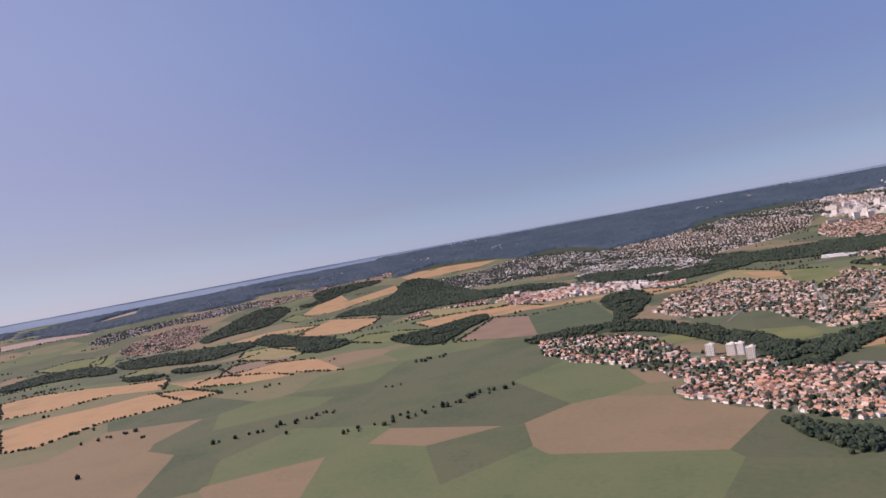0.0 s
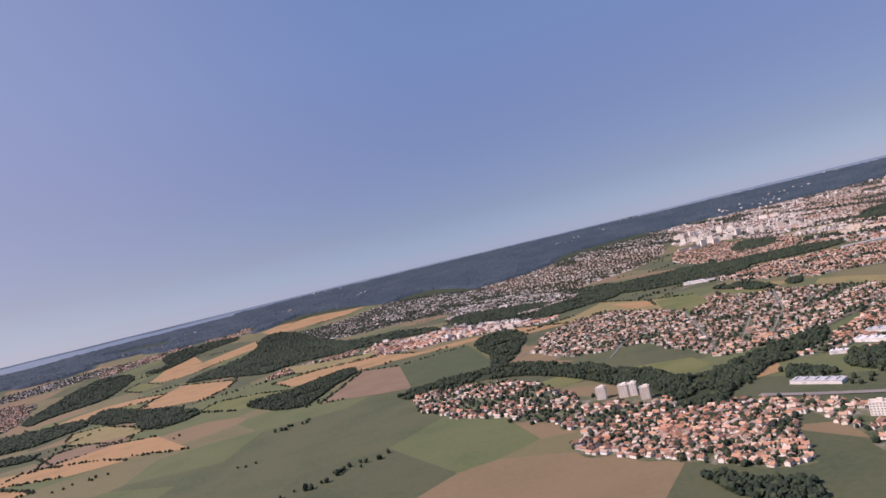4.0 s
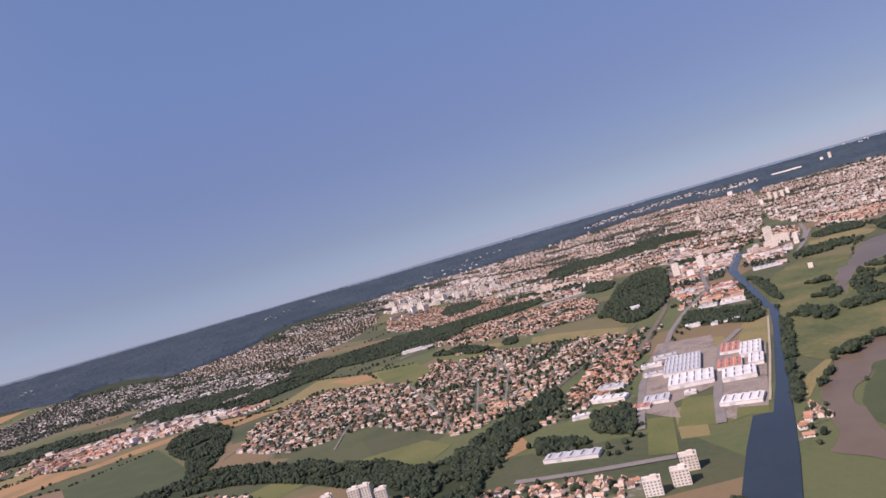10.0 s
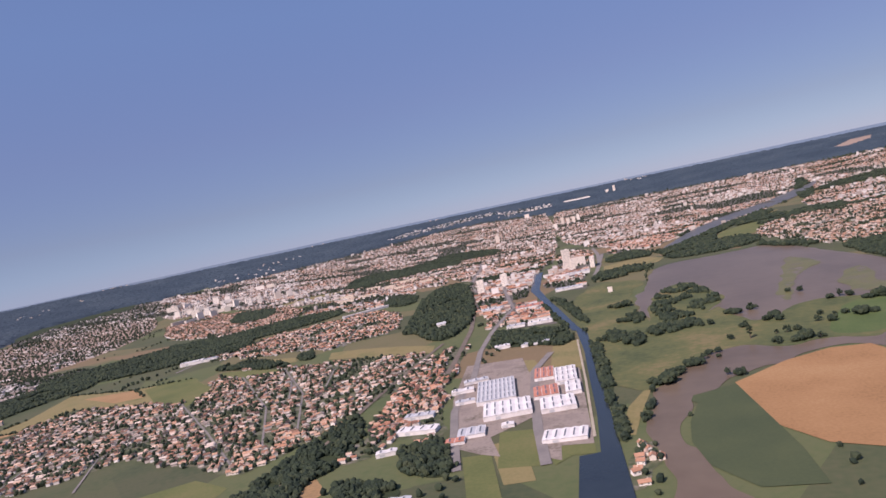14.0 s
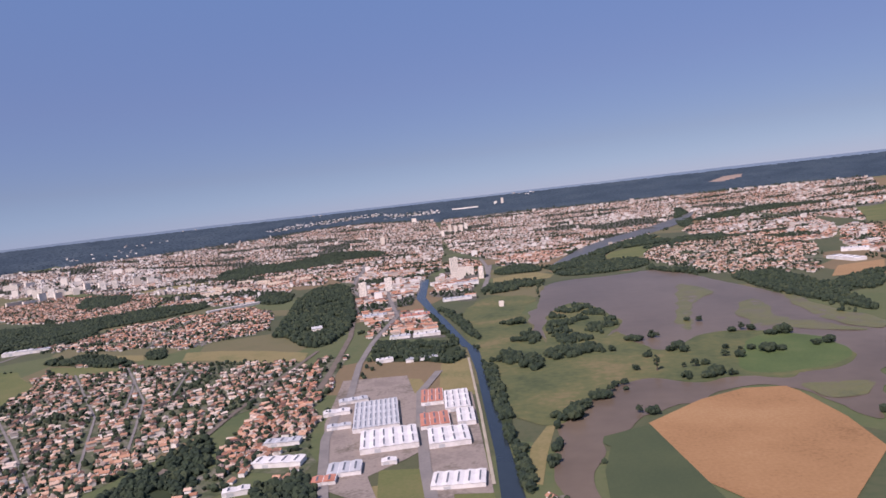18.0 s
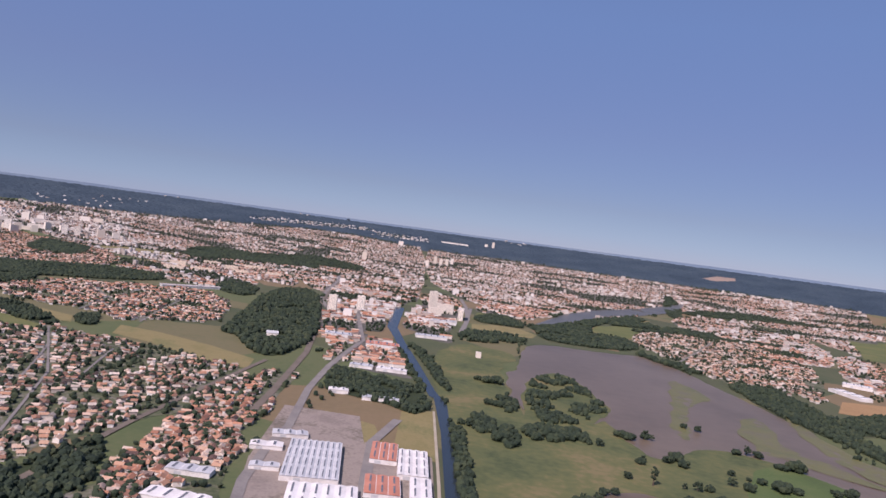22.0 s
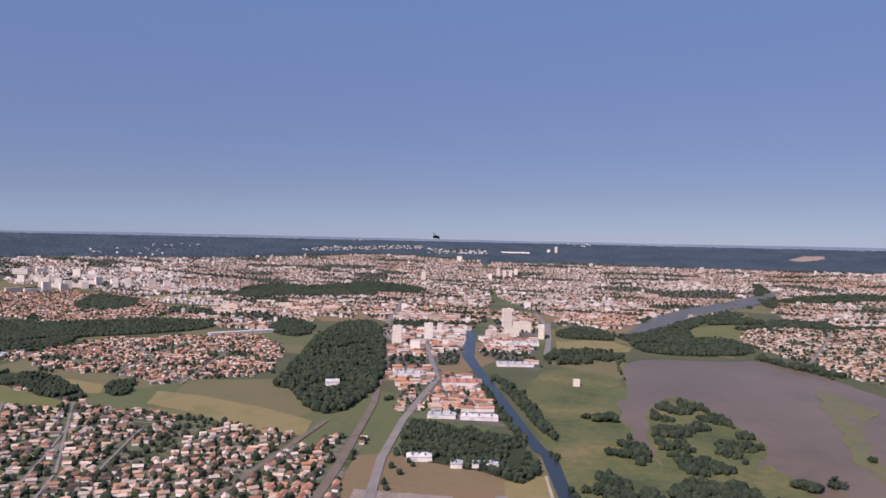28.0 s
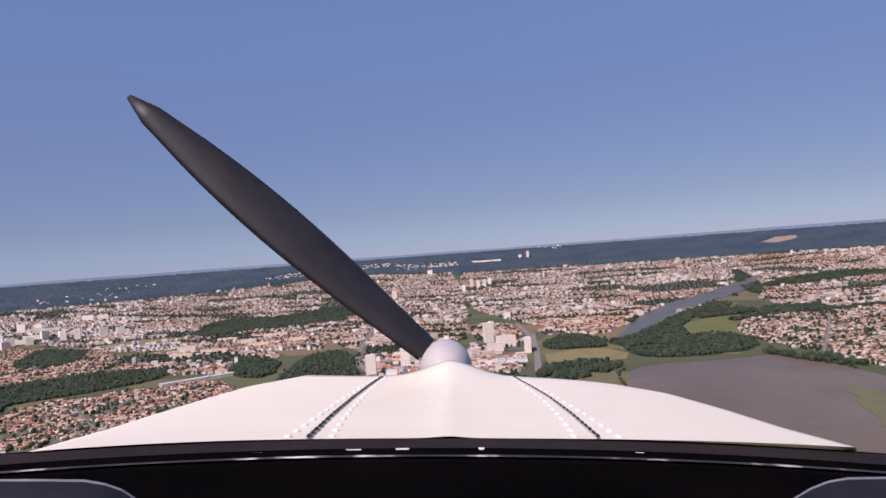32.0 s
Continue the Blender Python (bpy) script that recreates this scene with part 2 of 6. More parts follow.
WOOD = {
    "castle_wood": [(-827, 1450), (-862, 1620), (-939, 1864), (-983, 2138), (-896, 2155), (-743, 1689), (-695, 1493), (-694, 1373), (-700, 1336), (-740, 1363), (-790, 1451)],
    "long_belt": [(-1731, 1894), (-1548, 1828), (-1502, 1905), (-1436, 1980), (-1354, 2043), (-1234, 2022), (-1178, 1924), (-1236, 1824), (-1316, 1754), (-1352, 1674), (-1439, 1669), (-1593, 1738)],
    "thin_belt": [(-1205, 1427), (-1101, 1384), (-999, 1333), (-988, 1307), (-1085, 1342), (-1168, 1378)],
    "works_wood": [(-617, 1332), (-592, 1338), (-528, 1319), (-491, 1293), (-474, 1221), (-478, 1179), (-518, 1209), (-539, 1204), (-586, 1222), (-606, 1271)],
    "shore_wood": [(-51, 1695), (4, 1710), (44, 1698), (50, 1593), (60, 1508), (128, 1594), (201, 1646), (99, 1429), (81, 1462), (46, 1425), (50, 1369), (56, 1338), (33, 1288), (17, 1354), (-3, 1421), (-22, 1478), (-35, 1575)],
    "island_wood": [(-360, 1493), (-328, 1534), (-295, 1483), (-271, 1365), (-277, 1326), (-306, 1311), (-299, 1262), (-333, 1239), (-361, 1248), (-371, 1346)],
    "island_south": [(-357, 1226), (-306, 1228), (-309, 1183), (-344, 1165), (-359, 1187)],
    "brook_wood": [(-715, 721), (-708, 801), (-693, 902), (-691, 971), (-658, 929), (-633, 824), (-646, 785), (-660, 765), (-630, 699), (-669, 695)],
    "farm_wood": [(-1240, 568), (-1196, 719), (-1153, 781), (-975, 774), (-873, 762), (-760, 725), (-715, 700), (-735, 660), (-891, 702), (-1059, 711), (-1164, 622), (-1143, 546)],
    "canal_wood": [(-571, 1564), (-529, 1427), (-483, 1282), (-490, 1272), (-530, 1398), (-581, 1562)],
    "canal_bank": [(-468, 1300), (-424, 1078), (-408, 983), (-421, 1004), (-444, 1152), (-471, 1272)],
    "park_wood": [(-589, 840), (-569, 856), (-543, 860), (-513, 778), (-526, 766), (-566, 792)],
    "north_belt": [(-1654, 2896), (-1594, 3049), (-1399, 3061), (-1275, 3301), (-1039, 3183), (-1010, 3059), (-1166, 3045), (-1241, 2801), (-1439, 2841), (-1553, 2754)],
    "estate_wood": [(-1782, 2279), (-1935, 2519), (-1722, 2437), (-1559, 2196), (-1580, 2109)],
    "school_wood": [(-1084, 1970), (-1123, 2133), (-1033, 2099), (-958, 1901), (-1002, 1870)],
    "green_belt": [(-1876, 1556), (-1758, 1703), (-1644, 1880), (-1456, 1899), (-1250, 1615), (-1359, 1538), (-1524, 1466), (-1663, 1436)],
    "mid_wood": [(159, 3523), (226, 3694), (182, 3109), (84, 2905)],
    "hill_wood_c": [(-3596, 2968), (-3452, 3183), (-3179, 3374), (-2825, 3452), (-2701, 3286), (-2953, 3115), (-3056, 2906), (-3172, 2602)],
    "hill_wood_b": [(-4495, 1985), (-4286, 2489), (-4012, 2944), (-3710, 3337), (-3585, 3476), (-3482, 3401), (-3508, 2955), (-3514, 2467), (-3144, 2022), (-3290, 1876), (-3566, 1791), (-3576, 1600)],
    "hill_wood_d": [(-4708, 1301), (-4619, 1666), (-4486, 2052), (-4265, 2528), (-3932, 3058), (-3618, 3440), (-3407, 3655), (-3268, 3487), (-3609, 3272), (-3673, 2816), (-3548, 2440), (-3559, 2065), (-3575, 1781), (-3569, 1572), (-3736, 1417), (-3782, 1270), (-3768, 1068), (-3717, 1010)],
    "belt_west": [(-1755, 1309), (-1768, 1456), (-1725, 1544), (-1659, 1548), (-1522, 1432), (-1546, 1337), (-1562, 1238), (-1552, 1154)],
    "canal_bank_east": [(-440, 1150), (-427, 1140), (-394, 933), (-375, 820), (-380, 804), (-404, 938)],
    "bend_bushes": [(-369, 882), (-361, 937), (-345, 984), (-320, 1025), (-315, 1005), (-336, 982), (-351, 945), (-361, 878)],
    "river_wood": [(-393, 2110), (-351, 2125), (-279, 2283), (-206, 2481), (-130, 2636), (-33, 2811), (-14, 2684), (-115, 2531), (-187, 2393), (-235, 2205), (-215, 2141), (-154, 2123), (-135, 2019), (-161, 1938), (-211, 1911), (-280, 1887), (-355, 1921), (-358, 2028)],
    "river_wood_west": [(-511, 2141), (-446, 2257), (-391, 2147), (-390, 2035), (-415, 2041), (-494, 2031)],
    "island_north": [(-507, 1732), (-501, 1856), (-461, 1884), (-380, 1888), (-382, 1819), (-420, 1762), (-461, 1740)],
    "bend_wood": [(-9, 2528), (65, 2590), (135, 2554), (143, 2485), (53, 2491), (-23, 2438)],
    "east_belt": [(166, 3220), (415, 3400), (589, 3364), (685, 3319), (659, 3252), (445, 3232), (200, 3137)],
    "left_wood": [(-1213, 1414), (-1143, 1437), (-1013, 1360), (-987, 1318), (-1080, 1355), (-1175, 1373)],
    "left_copse": [(-1039, 1424), (-1010, 1440), (-954, 1362), (-979, 1350)],
    "estate_park": [(-1795, 2279), (-1835, 2429), (-1730, 2454), (-1616, 2307), (-1609, 2160), (-1656, 2112)],
    "town_belt": [(-1580, 2752), (-1540, 2947), (-1426, 3046), (-1249, 2995), (-1166, 2995), (-1119, 2846), (-1239, 2818), (-1393, 2748), (-1458, 2571)],
    "suburb_park": [(-875, 2078), (-871, 2146), (-858, 1973), (-843, 1877)],
    "river_south": [(-78, 2590), (-16, 2600), (-12, 2484), (-51, 2450), (-111, 2426), (-173, 2387), (-145, 2499)],
    "shore_row": [(-157, 1930), (-117, 1848), (-59, 1780), (-74, 1740), (-127, 1816), (-166, 1894)],
    "vale_wood": [(-3012, -17), (-3169, 69), (-3480, 188), (-3645, 317), (-3471, 437), (-3139, 324), (-2937, 233), (-2902, 129), (-2812, 48), (-2712, 1)],
    "vale_belt": [(-2692, -301), (-2685, -162), (-2511, -17), (-2491, 57), (-2435, 159), (-2218, 146), (-2161, 62), (-2109, -3), (-2234, -109), (-2375, -245)],
    "copse_a": [(-2145, -227), (-2050, -113), (-1953, -102), (-1998, -200)],
    "copse_b": [(-2107, -100), (-1968, 17), (-1851, 34), (-1950, -82)],
    "field_edge_wood": [(-2834, -556), (-2809, -389), (-2457, -263), (-2308, -257), (-2501, -415), (-2486, -554), (-2456, -593), (-2707, -649)],
    "vale_hedge": [(-2491, 156), (-2570, 238), (-2219, 275), (-2050, 351), (-1869, 335), (-1908, 268), (-2194, 153)],
    "nose_copse": [(-2052, 247), (-2051, 320), (-1821, 372), (-1747, 308), (-1750, 237), (-1905, 225)],
    "west_slope": [(-2678, 468), (-2934, 608), (-3146, 862), (-3576, 1029), (-3532, 1132), (-3113, 1126), (-2315, 985), (-2121, 888), (-2246, 798), (-2252, 701), (-2215, 613), (-2415, 592), (-2624, 520)],
    "slope_copse": [(-1723, 426), (-1690, 516), (-1747, 627), (-1769, 716), (-1663, 698), (-1579, 605), (-1465, 505), (-1407, 461), (-1558, 420)],
    "field_wood": [(-1552, 941), (-1601, 1052), (-1456, 1048), (-1260, 871), (-1205, 816), (-1134, 725), (-1189, 744), (-1255, 799)],
    "mill_brook": [(-3159, 1002), (-2704, 994), (-2417, 1042), (-2357, 1153), (-2066, 1163), (-1974, 1098), (-2128, 1036), (-2088, 913), (-2420, 929)],
    "ridge_belt": [(-3449, 447), (-3480, 570), (-3817, 575), (-3880, 798), (-3770, 988), (-3677, 931), (-3602, 734), (-3387, 566), (-3353, 470)],
    "park_belt": [(-2275, 1323), (-2088, 1394), (-1911, 1473), (-1773, 1383), (-1785, 1182), (-1986, 1157)],
    "hill_wood_e": [(-3908, -522), (-3953, -341), (-4031, -146), (-4061, 121), (-4140, 416), (-4104, 784), (-4095, 1048), (-4152, 1206), (-4580, 1331), (-4642, 977), (-4652, 687), (-4633, 279), (-4494, -95), (-4265, -413), (-4191, -555)],
    "foot_wood": [(-517, 483), (-483, 487), (-448, 486), (-425, 501), (-391, 457), (-418, 451), (-470, 459)],
    "canal_wood_east": [(-566, 1597), (-525, 1489), (-469, 1313), (-456, 1306), (-509, 1504), (-553, 1600)],
    "village_row": [(-112, 2365), (57, 2499), (172, 2473), (395, 2574), (371, 2510), (157, 2419), (40, 2425), (-108, 2307)],
    "street_trees": [(-398, 619), (-386, 629), (-367, 563), (-381, 565), (-389, 586)],
    "lane_trees": [(-607, 742), (-612, 783), (-576, 766), (-544, 752), (-543, 738), (-587, 725)],
    "island_copse_a": [(-400, 1201), (-378, 1180), (-369, 1139), (-379, 1118), (-394, 1140)],
    "island_copse_b": [(-428, 1222), (-407, 1217), (-400, 1168), (-418, 1153)],
    "island_copse_c": [(-407, 1324), (-385, 1351), (-378, 1270), (-393, 1248)],
    "island_copse_d": [(-358, 1215), (-306, 1219), (-304, 1182), (-345, 1167)],
    "island_hedge_a": [(-350, 985), (-339, 1015), (-313, 1029), (-312, 1013), (-335, 990), (-346, 968)],
    "island_hedge_b": [(-370, 851), (-367, 886), (-364, 899), (-362, 891), (-365, 844)],
    "quay_trees": [(-334, 2401), (-277, 2521), (-192, 2693), (-59, 2940), (-76, 2850), (-207, 2590), (-296, 2402)],
    "hill_wood_f": [(-3582, 1547), (-3255, 1859), (-3012, 1927), (-2954, 2219), (-3004, 2448), (-2984, 2793), (-2775, 2949), (-3009, 3170), (-3613, 2934), (-3765, 2382), (-3882, 1763)],
    "valley_wood": [(-848, 714), (-836, 757), (-744, 723), (-698, 732), (-689, 784), (-678, 834), (-649, 815), (-637, 736), (-635, 694), (-604, 645), (-617, 617), (-655, 625), (-715, 653), (-788, 682)],
}
HOUSES = {
    "suburb": [(-1208, 839), (-1378, 1095), (-1348, 1228), (-1131, 1151), (-1114, 1280), (-1142, 1367), (-991, 1308), (-880, 1283), (-782, 1340), (-682, 1245), (-659, 1098), (-674, 1034), (-698, 954), (-718, 897), (-724, 822), (-758, 809), (-865, 867), (-967, 910), (-999, 846), (-1058, 808)],
    "red_quarter": [(-1299, 1592), (-1277, 1738), (-1194, 1767), (-1155, 1869), (-1024, 1855), (-928, 1734), (-876, 1570), (-876, 1501), (-936, 1476), (-958, 1410), (-1069, 1477), (-1127, 1453), (-1222, 1499)],
    "lake_village": [(-128, 2246), (-57, 2434), (57, 2474), (162, 2424), (229, 2276), (230, 2069), (150, 1770), (84, 1623), (78, 1691), (47, 1683), (12, 1712), (-33, 1682), (-65, 1774), (-105, 1922), (-143, 2045)],
    "middle_town": [(-2249, 2483), (-2151, 2626), (-1935, 2519), (-1743, 2491), (-1480, 2257), (-1381, 2069), (-1456, 1884), (-1779, 1948)],
    "west_village": [(-1171, 570), (-1164, 622), (-1044, 682), (-900, 659), (-812, 633), (-717, 640), (-624, 651), (-563, 673), (-441, 506), (-493, 501), (-582, 510), (-691, 528), (-814, 539), (-926, 520), (-1037, 506)],
    "road_town": [(-656, 905), (-655, 1013), (-628, 1092), (-652, 1301), (-633, 1288), (-605, 1081), (-579, 945), (-560, 890), (-610, 890)],
    "belt_houses": [(-1567, 1709), (-1299, 1592), (-1222, 1499), (-1265, 1483), (-1360, 1530), (-1472, 1600)],
    "east_rows": [(420, 2352), (533, 2297), (337, 1886), (341, 2026)],
    "old_town": [(-690, 484), (-670, 545), (-647, 608), (-615, 638), (-552, 631), (-539, 652), (-437, 515), (-460, 500), (-521, 500), (-583, 486), (-651, 479)],
    "bend_houses": [(-366, 730), (-373, 783), (-371, 801), (-359, 794), (-348, 727)],
    "plain_village": [(-3226, -298), (-3345, -236), (-3532, -136), (-3507, -34), (-3359, 54), (-3113, 4), (-2852, -36), (-2737, -96), (-2839, -206), (-2940, -284), (-3119, -318)],
    "ridge_village": [(-3724, 285), (-3866, 411), (-3955, 629), (-3949, 782), (-3770, 713), (-3746, 534), (-3610, 300)],
    "ridge_hamlet": [(-3962, 817), (-4006, 1023), (-3944, 1146), (-3811, 1039), (-3786, 837)],
    "slope_rows": [(-2057, 567), (-2193, 663), (-2153, 783), (-2154, 902), (-2039, 875), (-1995, 722), (-1996, 617)],
    "roadside": [(-645, 1378), (-677, 1513), (-650, 1525), (-621, 1469), (-615, 1353)],
    "mill_street": [(-581, 658), (-557, 680), (-475, 671), (-449, 632), (-409, 628), (-389, 586), (-409, 571), (-454, 600), (-503, 620), (-560, 637)],
    "rail_town": [(-653, 890), (-657, 1004), (-682, 1221), (-658, 1292), (-627, 1247), (-618, 1120), (-586, 987), (-546, 865), (-582, 853)],
    "park_houses": [(-641, 809), (-649, 896), (-664, 1000), (-660, 1113), (-611, 1028), (-576, 926), (-605, 883), (-608, 830)],
}
CITY = {
    "centre": [(-2338, 3758), (-2203, 4016), (-1926, 4119), (-1590, 4539), (-1011, 4543), (-626, 2006), (-776, 2074), (-863, 2133), (-932, 2218), (-1211, 2717), (-1474, 3001), (-1654, 2896), (-1867, 2926), (-2161, 3309)],
    "centre_east": [(-991, 4414), (-630, 4703), (1, 4551), (329, 4506), (154, 3298), (-130, 2528), (-311, 2444), (-457, 2341), (-641, 2650), (-844, 3405)],
    "west_estate": [(-2867, 3201), (-2576, 3207), (-2497, 3525), (-2292, 3638), (-1887, 2932), (-1567, 2608), (-1380, 2352), (-1593, 2361), (-2003, 2657), (-2208, 2659), (-2316, 2560)],
    "east_end": [(252, 3834), (607, 4157), (885, 4070), (1143, 3842), (524, 2413), (542, 2788), (449, 3193), (274, 3245), (131, 3169)],
    "canal_quarter": [(-761, 1745), (-832, 2015), (-936, 2378), (-1007, 2804), (-805, 2642), (-686, 2472), (-671, 2234), (-697, 2119), (-629, 1704), (-653, 1662), (-687, 1682)],
    "east_works": [(463, 2544), (499, 2354), (243, 1757), (278, 1920), (267, 2022)],
    "mill_rows": [(-2010, 1362), (-2079, 1658), (-1879, 1711), (-1642, 1673), (-1572, 1535), (-1569, 1350), (-1581, 1228), (-1592, 1114), (-1634, 1087)],
    "east_far": [(704, 3469), (1107, 3504), (925, 3120), (780, 3097), (617, 3133)],
    "school_town": [(-1499, 2269), (-1351, 2294), (-1163, 2254), (-1070, 2194), (-1030, 2064), (-1068, 1932), (-1185, 1966), (-1354, 2043)],
    "mid_town": [(-2098, 3202), (-1644, 2875), (-1451, 2945), (-1183, 2638), (-940, 2208), (-1081, 2224), (-1368, 2329), (-1887, 2932)],
    "nw_town": [(-3155, 2587), (-3029, 2880), (-2927, 3085), (-2645, 3066), (-2416, 2704), (-2567, 2611), (-2752, 2501), (-2770, 2256)],
    "far_west": [(-3033, 1361), (-3150, 1700), (-3000, 1982), (-2950, 2350), (-2850, 2700), (-2700, 2850), (-2344, 2600), (-2062, 2097), (-2038, 1778), (-1907, 1437), (-2261, 1501), (-2861, 1786), (-2810, 1507), (-2938, 1335)],
    "far_hill_town": [(195, 4436), (342, 4548), (454, 4471), (457, 4318), (304, 4339), (179, 4326)],
    "east_fill": [(101, 3696), (281, 3863), (572, 4110), (807, 4108), (922, 3921), (743, 3453), (597, 3473), (454, 3614), (329, 3673), (157, 3515)],
    "quay": [(-514, 2228), (-513, 2437), (-443, 2581), (-356, 2501), (-298, 2477), (-388, 2203), (-446, 2271)],
    "river_head": [(240, 3997), (311, 4242), (421, 4237), (487, 4045), (411, 3783), (272, 3738), (205, 3722)],
    "plain_works": [(-3632, -490), (-3768, -373), (-3801, -165), (-3866, 34), (-3940, 307), (-3889, 529), (-3732, 490), (-3764, 289), (-3620, 75), (-3657, -139), (-3494, -287), (-3375, -439)],
    "crest_town": [(-3399, 1086), (-3325, 1239), (-3316, 1423), (-3495, 1643), (-3217, 1836), (-2995, 1915), (-2429, 1448), (-2497, 1404), (-2675, 1316), (-2646, 1170), (-2846, 1049)],
    "slope_works": [(-2009, 861), (-2153, 985), (-1990, 1025), (-1991, 1108), (-1842, 1139), (-1606, 1130), (-1542, 1202), (-1463, 1145), (-1601, 1052), (-1734, 957), (-1739, 888), (-1869, 812)],
    "mill_works": [(-3513, 1652), (-3420, 2039), (-2405, 1832), (-1629, 1280), (-1633, 1161), (-1937, 1153), (-2152, 1214), (-2637, 1601)],
    "canal_works": [(-649, 1592), (-577, 1591), (-557, 1471), (-533, 1401), (-514, 1335), (-597, 1358), (-619, 1424)],
    "tower_quarter": [(-603, 1755), (-637, 1946), (-655, 2229), (-688, 2606), (-590, 2518), (-544, 2175), (-523, 1808), (-500, 1644)],
    "east_quarter": [(102, 3006), (260, 3181), (432, 3132), (498, 2738), (333, 2198), (238, 2121), (175, 2475), (54, 2586)],
    "village_east": [(236, 2614), (458, 3057), (612, 3115), (191, 2033), (146, 1967), (133, 2095)],
    "rail_quarter": [(-767, 1765), (-691, 1698), (-650, 1658), (-640, 1582), (-639, 1511), (-678, 1517), (-710, 1571)],
}
ROADS = {
    "main_road": (8, [(-509, 780), (-537, 864), (-560, 939), (-570, 1001), (-577, 1077), (-606, 1216), (-622, 1343), (-629, 1446), (-635, 1570), (-664, 1667), (-736, 1920)]),
    "far_street": (10, [(-505, 1823), (-514, 2046), (-545, 2309), (-582, 2523)]),
    "bridge_road": (9, [(-1321, 1429), (-1324, 1488), (-1315, 1547)]),
    "rail": (8, [(-622, 1102), (-634, 1185), (-674, 1408), (-734, 1644), (-831, 1969), (-904, 2287), (-963, 2621), (-966, 2927), (-912, 3079)]),
    "school_road": (8, [(-801, 1907), (-856, 2045), (-902, 2245), (-953, 2508), (-1008, 2711), (-1008, 2934), (-952, 3082)]),
    "town_street": (9, [(-504, 1857), (-517, 2066), (-531, 2298)]),
    "works_path": (2.6, [(-465, 1207), (-429, 994), (-403, 828)]),
    "works_lane": (9, [(-435, 778), (-457, 863), (-481, 973), (-499, 1069), (-493, 1153)]),
    "lower_road": (9, [(-588, 672), (-533, 684), (-481, 700), (-455, 708)]),
    "west_rail": (6, [(-675, 775), (-683, 911), (-691, 1014), (-695, 1161), (-697, 1319)]),
    "lane_a": (2.6, [(-1193, 818), (-1298, 1058), (-1226, 1127), (-1031, 1071)]),
    "lane_b": (2.6, [(-1066, 799), (-1163, 980), (-1102, 1044), (-941, 987), (-865, 1026)]),
    "lane_c": (2.6, [(-944, 810), (-1015, 915), (-981, 974)]),
    "lane_d": (2.6, [(-1075, 1144), (-896, 971), (-775, 849)]),
    "lane_e": (2.6, [(-1061, 1288), (-864, 1055), (-767, 895)]),
    "lane_f": (2.6, [(-988, 1307), (-839, 1110), (-751, 943)]),
    "lane_g": (2.6, [(-1049, 1453), (-1100, 1611), (-1124, 1764)]),
    "lane_h": (2.6, [(-936, 1431), (-974, 1554), (-1034, 1764), (-1025, 1819)]),
    "lane_i": (2.6, [(-1170, 1673), (-1024, 1525), (-935, 1447)]),
    "lane_j": (4, [(-130, 2171), (-52, 2270), (28, 2309), (124, 2307)]),
    "lane_k": (4, [(-102, 2033), (-28, 2086), (65, 2110)]),
    "lane_l": (4, [(-82, 1883), (-6, 2080), (93, 2357)]),
    "lane_m": (2.6, [(-910, 1092), (-925, 1161), (-916, 1219), (-876, 1258), (-824, 1261)]),
    "lane_n": (2.6, [(-845, 1081), (-881, 1148), (-929, 1233)]),
    "lane_o": (2.6, [(-810, 1121), (-840, 1199), (-857, 1246)]),
    "east_avenue": (7, [(33, 2398), (199, 2431), (368, 2485)]),
}
TREES_ALONE = [(-278, 1096), (-258, 1087), (-257, 1152), (-233, 1164), (-222, 1181), (-220, 1093), (-234, 1049), (-216, 1051), (-183, 1127), (-162, 1151), (-138, 1133), (-138, 1245), (-127, 1240), (-112, 1209), (-88, 1156), (-73, 1150), (-269, 1233), (-242, 1241), (-172, 1315), (-347, 1191), (-327, 1185), (-307, 1190), (-387, 1152), (-407, 1178), (-420, 1409), (-393, 1279), (-194, 1053), (-342, 986), (-325, 1007), (-309, 1027), (-294, 1048), (-353, 953), (-290, 960), (-425, 1176), (-402, 1169), (-381, 1138), (-433, 1146), (-363, 1175), (-341, 1186), (-317, 1195), (-422, 1400), (-402, 1284), (-394, 1308)]
